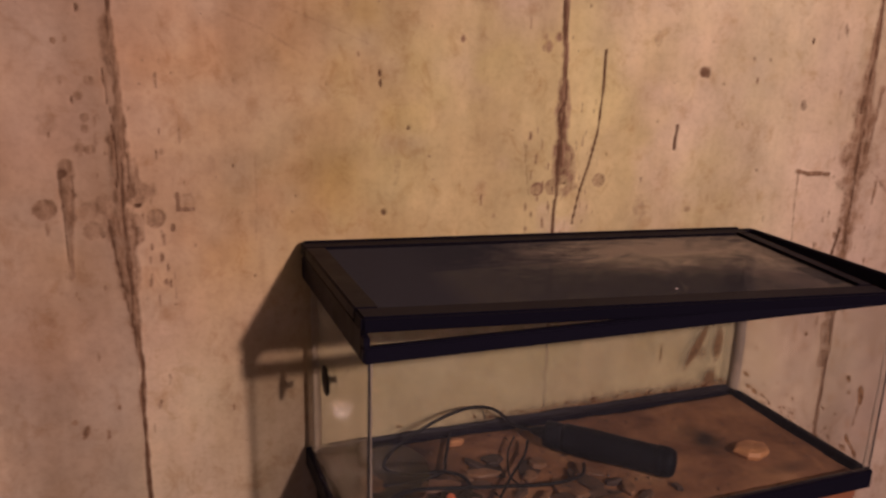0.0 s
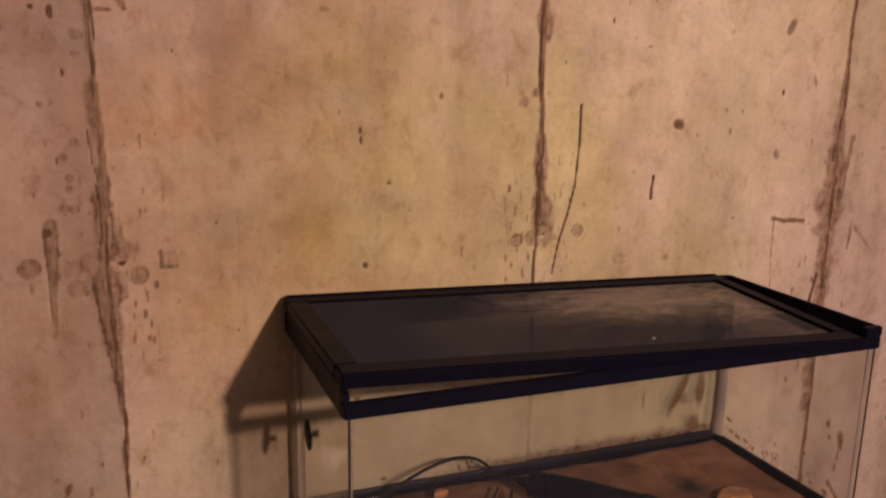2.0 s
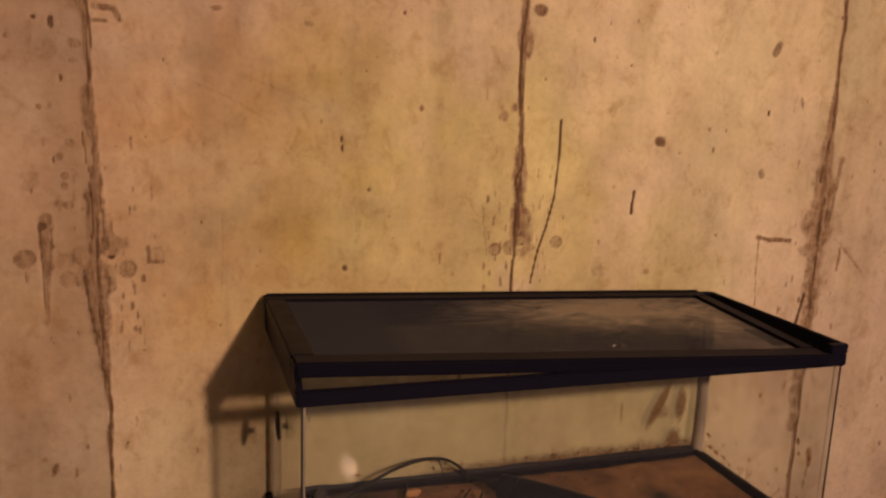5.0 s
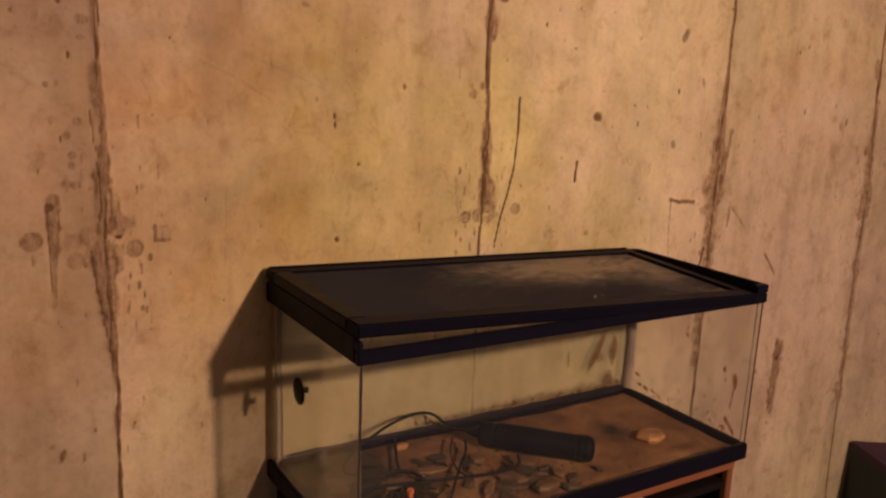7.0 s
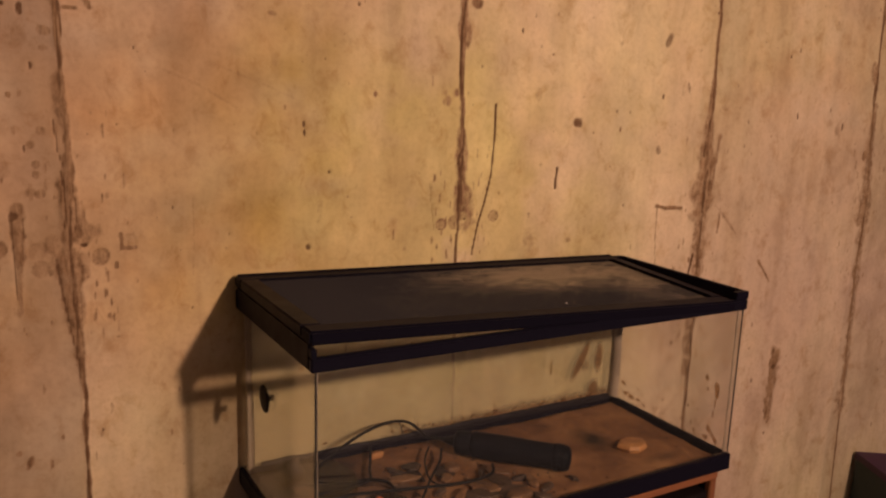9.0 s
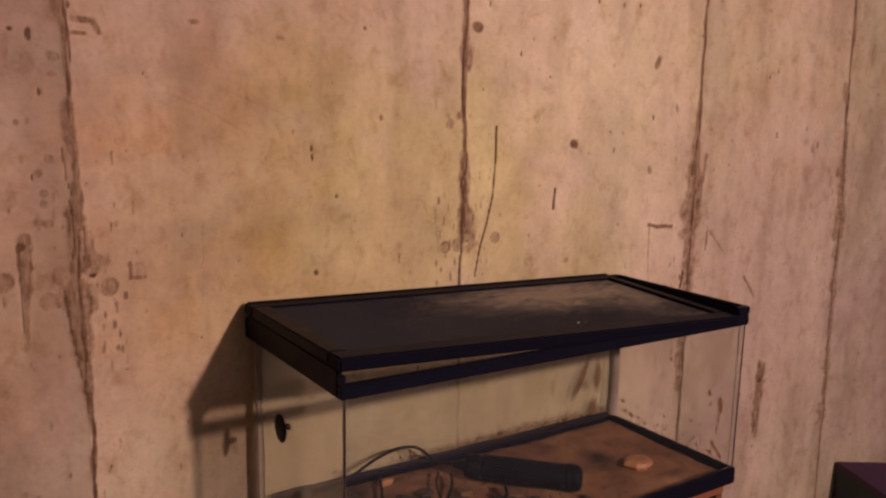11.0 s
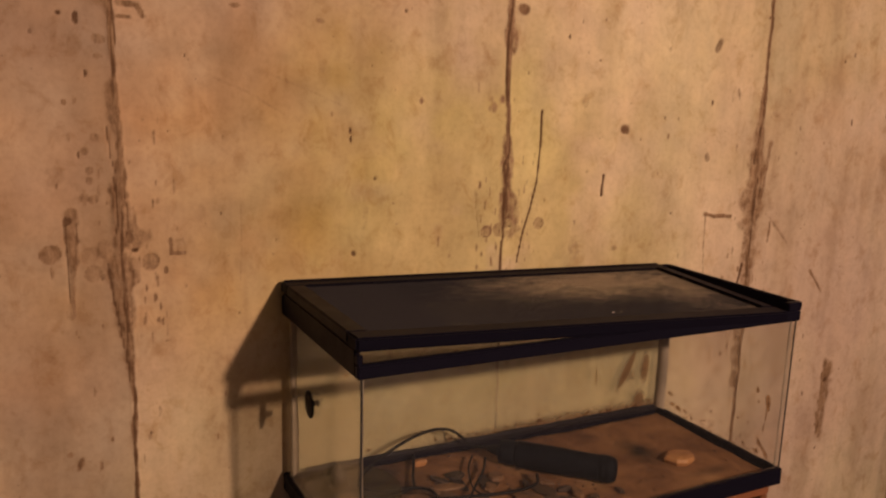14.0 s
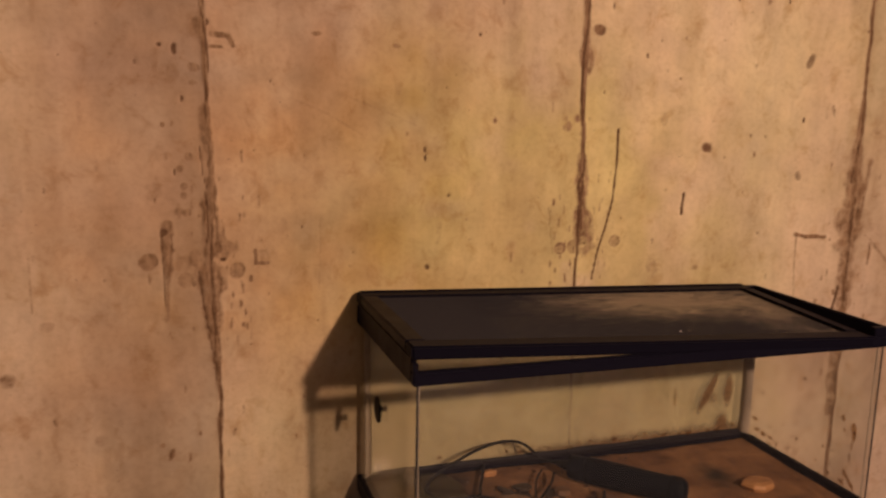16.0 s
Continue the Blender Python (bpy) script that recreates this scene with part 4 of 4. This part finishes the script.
def wire(points, along_x):
    for k, (x, y) in enumerate(points):
        h, z = wire_size(x) / 2, mesh_z(x, y)
        for a, b in ((-h, -h), (h, -h), (h, h), (-h, h)):
            wire_verts.append((x, y + a, z + b) if along_x else (x + a, y, z + b))
        if k:
            n = len(wire_verts)
            wire_faces.extend((n - 8 + q, n - 8 + (q + 1) % 4, n - 4 + (q + 1) % 4, n - 4 + q) for q in range(4))


PITCH = 0.0017
for k in range(int((MY1 - MY0) / PITCH)):
    wire([(MX0 + (MX1 - MX0) * q / 20, MY0 + PITCH * (k + 0.5)) for q in range(21)], True)
for k in range(int((MX1 - MX0) / PITCH)):
    wire([(MX0 + PITCH * (k + 0.5), MY0 + (MY1 - MY0) * q / 10) for q in range(11)], False)
wire_data = bpy.data.meshes.new("wire_mesh")
wire_data.from_pydata(wire_verts, [], wire_faces)
wire_data.materials.append(SCREEN)
dusty = [float(0.34 + 0.74 * math.exp(-(((x - 0.08) / 0.20) ** 2) - (((y + 0.10) / 0.085) ** 2)) + 0.30 * math.exp(-(((x - 0.27) / 0.10) ** 2))) for x, y, z in wire_verts]
wire_data.attributes.new("dust", "FLOAT", "POINT").data.foreach_set("value", dusty)
screen = new("wire_mesh", wire_data)
screen.parent = lid
screen.matrix_parent_inverse = Matrix.Translation(lid.location).inverted()
tagged(screen, "dust-clouded dark wire mesh")
# crumbs on the mesh
rng = random.Random(3)
for k, (a, b, r, m) in enumerate(((0.040, -0.262, 0.0028, "dark"), (0.024, -0.262, 0.0022, "pale"), (0.298, -0.045, 0.0020, "pale"), (0.250, -0.075, 0.0026, "dark"))):
    bm = slab_bm(rng, r, r * 0.8, r * 1.1, 6)
    bmesh.ops.translate(bm, verts=bm.verts, vec=(a, b, lid_z(a, b) - 0.0062))
    tagged(part("dirt_crumb", bm, PAPER if m == "pale" else CHIPDARK), ("pale" if m == "pale" else "dark") + " crumb of dirt on the lid mesh", "crumb", "crumbs on the lid")

# ---------------------------------------------------------------- what lies in the tank
SZ = 0.757
IX0, IX1, IY0, IY1 = GX0 + T + 0.0005, GX1 - T - 0.0005, GY0 + T + 0.0005, GY1 - T - 0.0005


def soil_z(x, y):
    n = noise.noise(Vector((x * 9, y * 9, 0.3))) * 0.003 + noise.noise(Vector((x * 40, y * 40, 1.3))) * 0.0014
    return SZ + n + 0.004 * max(0.0, -(x + 0.10) / 0.3)


bm = bmesh.new()
nu, nv = 190, 80
rows_ = []
for j in range(nv + 1):
    rows_.append([])
    for i in range(nu + 1):
        x, y = IX0 + (IX1 - IX0) * i / nu, IY0 + (IY1 - IY0) * j / nv
        rows_[-1].append(bm.verts.new((x, y, soil_z(x, y) + noise.noise(Vector((x * 160, y * 160, 4))) * 0.0008)))
for j in range(nv):
    for i in range(nu):
        bm.faces.new((rows_[j][i], rows_[j][i + 1], rows_[j + 1][i + 1], rows_[j + 1][i]))
border = [rows_[0][i] for i in range(nu + 1)] + [rows_[j][nu] for j in range(1, nv + 1)] + [rows_[nv][i] for i in range(nu - 1, -1, -1)] + [rows_[j][0] for j in range(nv - 1, 0, -1)]
foot = [bm.verts.new((v.co.x, v.co.y, ZB + 0.004)) for v in border]
for k in range(len(border)):
    q = (k + 1) % len(border)
    bm.faces.new((border[k], foot[k], foot[q], border[q]))
# damp soil plus shade painted in at the near end; darker along the front too
damp_shade = []
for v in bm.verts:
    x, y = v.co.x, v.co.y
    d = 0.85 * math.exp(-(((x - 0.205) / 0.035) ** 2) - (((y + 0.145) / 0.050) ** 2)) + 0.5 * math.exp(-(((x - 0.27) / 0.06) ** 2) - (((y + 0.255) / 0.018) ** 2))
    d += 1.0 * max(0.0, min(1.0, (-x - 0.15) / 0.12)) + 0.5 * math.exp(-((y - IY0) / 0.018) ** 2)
    damp_shade.append(float(min(1, d)))
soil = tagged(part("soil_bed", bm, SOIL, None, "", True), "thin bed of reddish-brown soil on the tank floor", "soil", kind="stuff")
soil.data.attributes.new("damp_shade", "FLOAT", "POINT").data.foreach_set("value", damp_shade)

# an assumed film of water over the soil at the near end, added to mirror the bulb
bm = bmesh.new()
ring = []
for k in range(48):
    a = 2 * math.pi * k / 48
    wide = 1 + 0.16 * noise.noise(Vector((math.cos(a) * 2, math.sin(a) * 2, 5.0)))
    ring.append(bm.verts.new((max(IX0 + 0.001, -0.328 + 0.075 * wide * math.cos(a)), min(IY1 - 0.001, max(IY0 + 0.001, -0.105 + 0.085 * wide * math.sin(a))), SZ + 0.0225)))
bm.faces.new(ring)
lower = bmesh.ops.extrude_face_region(bm, geom=bm.faces[:])
bmesh.ops.translate(bm, verts=[v for v in lower["geom"] if isinstance(v, bmesh.types.BMVert)], vec=(0, 0, -0.008))
bmesh.ops.recalc_face_normals(bm, faces=bm.faces[:])
# tilted to set where the bulb's glint shows
for v in bm.verts:
    v.co.z += 0.034 * (v.co.x + 0.328)
tagged(part("glint_film", bm, GLINTFILM), "assumed shallow murky water film, added to mirror the bulb as a glint", "water")

# loose crumbs on the soil
bm = bmesh.new()
rng = random.Random(8)
for k in range(420):
    x, y = rng.uniform(IX0 + 0.01, IX1 - 0.01), rng.uniform(IY0 + 0.01, IY1 - 0.01)
    if k % 3 and x > 0.05:
        x -= 0.35
        x = max(x, IX0 + 0.01)
    r = rng.uniform(0.0008, 0.0030)
    m = Matrix.Translation((x, y, soil_z(x, y) + r * 0.3)) @ Euler((rng.random() * 3, rng.random() * 3, rng.random() * 3)).to_matrix().to_4x4() @ Matrix.Diagonal((r, r * rng.uniform(0.5, 1), r * rng.uniform(0.3, 0.8), 1))
    bmesh.ops.create_icosphere(bm, subdivisions=1, radius=1, matrix=m)
tagged(part("soil_crumbs", bm, CHIPDARK), "scattered dark crumbs of bark on the soil", "crumbs", kind="stuff")


def chip(x, y, rx, ry, h, turn, material, lift, name, label, category, seed):
    bm = slab_bm(random.Random(seed), rx, ry, h, 10, 0.12)
    bmesh.ops.bevel(bm, geom=bm.edges[:], offset=h * 0.06, segments=1, affect="EDGES")
    bmesh.ops.rotate(bm, verts=bm.verts, matrix=Euler((0, 0, turn)).to_matrix())
    bmesh.ops.translate(bm, verts=bm.verts, vec=(x, y, soil_z(x, y) - 0.001 + lift))
    return tagged(part(name, bm, material), label, category, "chips in the tank")


chip(0.248, -0.202, 0.041, 0.027, 0.012, 0.2, STONE, 0, "ochre_stone", "ochre flat stone lying on the brown soil", "stone", 2)
chip(-0.186, -0.045, 0.017, 0.009, 0.010, 0.1, STONE, 0, "ochre_stone", "small ochre stone beside the black cable", "stone", 4)
FLAT = [(-0.093, -0.140, 0.017, 0.014, 0.010), (-0.118, -0.165, 0.020, 0.012, 0.006), (-0.081, -0.215, 0.036, 0.020, 0.007), (-0.128, -0.240, 0.030, 0.018, 0.006),
        (-0.045, -0.262, 0.034, 0.020, 0.010), (0.000, -0.235, 0.020, 0.011, 0.007), (-0.200, -0.235, 0.034, 0.022, 0.007), (-0.250, -0.150, 0.032, 0.020, 0.006),
        (-0.300, -0.230, 0.030, 0.024, 0.008), (-0.340, -0.120, 0.026, 0.020, 0.009), (-0.160, -0.285, 0.028, 0.016, 0.006)]
for k, (x, y, rx, ry, h) in enumerate(FLAT):
    chip(x, y, rx, ry, h, 0.9 * k, CHIP, 0.001 * (k % 3), "slate_chip", "flat brown slate chip lying among the cables", "stone chip", 20 + k)
DARK = [(0.014, -0.258, 0.018, 0.008, 0.008), (0.072, -0.252, 0.013, 0.006, 0.007), (-0.012, -0.215, 0.014, 0.007, 0.009), (-0.060, -0.180, 0.016, 0.007, 0.008),
        (-0.015, -0.285, 0.020, 0.009, 0.010), (-0.150, -0.200, 0.018, 0.008, 0.007)]
for k, (x, y, rx, ry, h) in enumerate(DARK):
    chip(x, y, rx, ry, h, 0.4 + 1.3 * k, CHIPDARK, 0, "bark_piece", "dark curled piece of bark on the soil", "bark piece", 50 + k)
rng = random.Random(44)
for k in range(34):
    x, y = rng.uniform(-0.375, 0.03), rng.uniform(-0.295, -0.10)
    if x > -0.1 and y > -0.17:
        y -= 0.10
    dark = rng.random() < 0.45
    chip(x, y, rng.uniform(0.013, 0.034), rng.uniform(0.008, 0.020), rng.uniform(0.003, 0.006), rng.uniform(0, 6), CHIPDARK if dark else CHIP, 0.0015 * (k % 4),
         "bark_piece" if dark else "slate_chip", "dark broken piece of bark on the soil" if dark else "flat brown slate chip lying among the cables", "bark piece" if dark else "stone chip", 200 + k)
chip(-0.252, -0.192, 0.010, 0.007, 0.014, 0.5, ORANGE, 0, "orange_scrap", "small bright orange scrap among the chips", "scrap", 71)
for k, (x, y, rx, ry) in enumerate(((-0.240, -0.185, 0.034, 0.020), (-0.285, -0.225, 0.034, 0.020), (-0.345, -0.255, 0.030, 0.025))):
    bm = bmesh.new()
    rng = random.Random(90 + k)
    for q in range(60):
        a, b = rng.gauss(0, 0.5) * rx, rng.gauss(0, 0.5) * ry
        s = rng.uniform(0.0030, 0.0075)
        m = Matrix.Translation((x + a, y + b, soil_z(x, y) + rng.random() * 0.007)) @ Euler((rng.random() * 0.7, rng.random() * 0.7, rng.random() * 6)).to_matrix().to_4x4() @ Matrix.Diagonal((s * 1.6, s * 0.7, s * 0.3, 1))
        bmesh.ops.create_icosphere(bm, subdivisions=1, radius=1, matrix=m)
    tagged(part("moss_clump", bm, MOSS), "faded yellow-green clump of dry moss", "moss", "moss in the tank")

# the round dark pump body with its cable
PA, PB = Vector((-0.060, -0.086, SZ + 0.0235)), Vector((0.085, -0.229, SZ + 0.0225))
axis = (PB - PA).normalized()
long = (PB - PA).length
turn = axis.to_track_quat("Z", "Y").to_matrix().to_4x4()
pump = thing("water_heater", (0.015, -0.152, SZ), "dark green-grey tube heater with black cable lying on soil", "heater")


def turned(profile):
    bm = lathe_bm(profile, 40)
    bmesh.ops.transform(bm, matrix=Matrix.Translation(PA) @ turn, verts=bm.verts)
    return bm


R = 0.0222
tube = [(R * 0.90, 0.034), (R * 0.97, 0.036)]
for k in range(16):
    f = (k + 0.5) / 16
    z0, step = 0.036 + (long - 0.066) * k / 16, (long - 0.066) / 16
    swell = 1.0 + 0.035 * math.sin(math.pi * min(1.0, f * 1.5)) - 0.03 * f
    tube += [(R * swell, z0 + 0.001), (R * swell, z0 + step - 0.0012), (R * swell * 0.994, z0 + step - 0.0004)]
tube_part = part("tube_body", turned(tube), PUMP, pump, "", True)
part("end_cap", turned([(R * 0.95, long - 0.0300), (R * 1.00, long - 0.0285), (R * 1.03, long - 0.0250), (R * 1.03, long - 0.0210), (R * 0.985, long - 0.0195), (R * 1.02, long - 0.0175),
                         (R * 1.00, long - 0.0120), (R * 0.93, long - 0.0070), (R * 0.80, long - 0.0030), (R * 0.55, long - 0.0008), (R * 0.2, long)]), PUMP, tube_part, "", True)
part("collar", turned([(R * 0.60, 0.004), (R * 0.88, 0.007), (R * 0.93, 0.012), (R * 0.93, 0.030), (R * 0.90, 0.0338)]), PUMP, tube_part, "", True)
part("cable_boot", turned([(0.0045, -0.016), (0.0055, -0.014), (0.0095, 0.002), (0.0100, 0.0038)]), CABLE, pump, "brown-black rubber cable boot", True)
part("cable", tube_bm([PA - axis * 0.014, (-0.088, -0.050, 0.778), (-0.096, -0.044, 0.785), (-0.119, -0.046, 0.806), (-0.142, -0.049, 0.817), (-0.172, -0.051, 0.8195), (-0.212, -0.055, 0.8125),
                       (-0.250, -0.062, 0.8005), (-0.288, -0.072, 0.7860), (-0.312, -0.086, 0.7740), (-0.312, -0.106, 0.7690), (-0.284, -0.122, 0.768), (-0.240, -0.128, 0.768), (-0.215, -0.145, 0.766),
                       (-0.214, -0.176, 0.765)], 0.0025), CABLE, pump, "black rubber cable in loose loops", True)
cord = thing("loose_cord", (-0.18, -0.12, SZ), "thin black cord coiled over the stone chips", "cord")
part("loop", tube_bm([(-0.186, -0.020, 0.766), (-0.204, -0.060, 0.768), (-0.222, -0.095, 0.767), (-0.240, -0.130, 0.768), (-0.285, -0.140, 0.768), (-0.330, -0.140, 0.770)], 0.0024), CABLE, cord, "", True)
part("loop", tube_bm([(-0.085, -0.090, 0.772), (-0.108, -0.125, 0.771), (-0.150, -0.170, 0.771), (-0.176, -0.200, 0.771), (-0.215, -0.245, 0.770)], 0.0022), CABLE, cord, "", True)
part("loop", tube_bm([(-0.040, -0.180, 0.775), (-0.060, -0.205, 0.774), (-0.110, -0.212, 0.774), (-0.170, -0.196, 0.772), (-0.235, -0.178, 0.771), (-0.300, -0.165, 0.771), (-0.350, -0.185, 0.772)], 0.0026), CABLE, cord, "", True)
part("loop", tube_bm([(-0.098, -0.070, 0.770), (-0.128, -0.110, 0.770), (-0.155, -0.172, 0.772), (-0.150, -0.200, 0.771)], 0.0016), CABLE, cord, "", True)
part("twig", tube_bm([(-0.146, -0.049, 0.816), (-0.140, -0.048, 0.802), (-0.136, -0.047, 0.786)], 0.0011, 6), CABLE, cord, "", True)

# dark upright bark slab in the back corner
slab = thing("cork_bark", (-0.334, -0.054, SZ), "dark upright piece of cork bark in the tank corner", "bark")
part("slab", tube_bm([(-0.334, -0.062, SZ - 0.002), (-0.332, -0.058, 0.768), (-0.334, -0.052, 0.776), (-0.328, -0.046, 0.784)], 0.0130, 9, lambda t: 1 - 0.5 * t * t), DARKBARK, slab)

# suction cup clamped on the end pane
cup = thing("suction_cup", (GX0 + T, -0.131, 0.9315), "black rubber suction cup stuck on the end pane", "suction cup")


def cup_part(name, profile, at, side):
    bm = lathe_bm(profile, 28)
    bmesh.ops.transform(bm, matrix=Matrix.Translation((at, -0.131, 0.9315)) @ Euler((0, side * math.pi / 2, 0)).to_matrix().to_4x4(), verts=bm.verts)
    return part(name, bm, RUBBER, cup, "", True)


cup_part("disc", [(0.0200, 0.0), (0.0198, 0.0012), (0.0130, 0.0024), (0.0060, 0.0032), (0.0050, 0.0033)], GX0 - 0.0003, -1)
cup_part("knob", [(0.0060, 0.0), (0.0034, 0.0015), (0.0032, 0.0035), (0.0050, 0.0045), (0.0050, 0.0070), (0.0035, 0.0080)], GX0 + T + 0.0003, 1)

# the lean of the stand carries all that stands on it
for ob in set(bpy.data.objects) - before_stand:
    if ob.type == "MESH" and ob.name != "glint_film":
        co = np.empty(len(ob.data.vertices) * 3, dtype=np.float32)
        ob.data.vertices.foreach_get("co", co)
        co = co.reshape(-1, 3)
        co[:, 2] += SINK * (X1 - co[:, 0]) * np.clip(co[:, 2] / ZB, 0, 1)
        ob.data.vertices.foreach_set("co", co.ravel())
        ob.data.update()

# ---------------------------------------------------------------- cartons beside the wall
carton = thing("carton", (1.28, -0.17, 0), "tall dark green and purple carton on the floor", "box")
c_bl, c_u, c_v = Vector((1.288, -0.012, 0)), Vector((0.114, -0.078, 0)), Vector((-0.118, -0.244, 0))


def carton_box(u0, v0, z0, u1, v1, z1, bevel=0.002):
    bm = box_bm(u0, v0, z0, u1, v1, z1, bevel=bevel)
    for v in bm.verts:
        v.co = c_bl + c_u * v.co.x + c_v * v.co.y + Vector((0, 0, v.co.z))
    bmesh.ops.recalc_face_normals(bm, faces=bm.faces[:])
    return bm


part("side", carton_box(0.0, 0.0, 0.0, 0.02, 0.985, 0.420, 0.0004), GREEN, carton, "dark green side")
part("front", carton_box(0.0, 0.985, 0.0, 1.0, 1.0, 0.420, 0.0004), PURPLE, carton, "dark purple front")
part("body", carton_box(0.02, 0.0, 0.0, 1.0, 0.985, 0.419, 0.0004), PURPLE, carton)
flap = part("top_flap", carton_box(-0.01, -0.01, 0.421, 1.01, 1.01, 0.440, 0.0015), PURPLE, carton, "dark purple top")
part("sticker", carton_box(0.72, 0.42, 0.4402, 0.98, 0.66, 0.4412, 0.0), YELLOW, flap, "yellow sticker")
bin_ = thing("storage_bin", (1.72, -0.20, 0), "dark plastic bin with a pale side by the wall", "bin")
bin_body = part("body", box_bm(1.565, -0.40, 0.0, 1.86, -0.165, 0.41, bevel=0.008), NAVY, bin_)
part("lid", box_bm(1.555, -0.41, 0.4102, 1.87, -0.155, 0.436, bevel=0.006), NAVY, bin_)
part("label", box_bm(1.62, -0.4015, 0.12, 1.80, -0.4002, 0.34), PAPER, bin_body, "pale paper label")
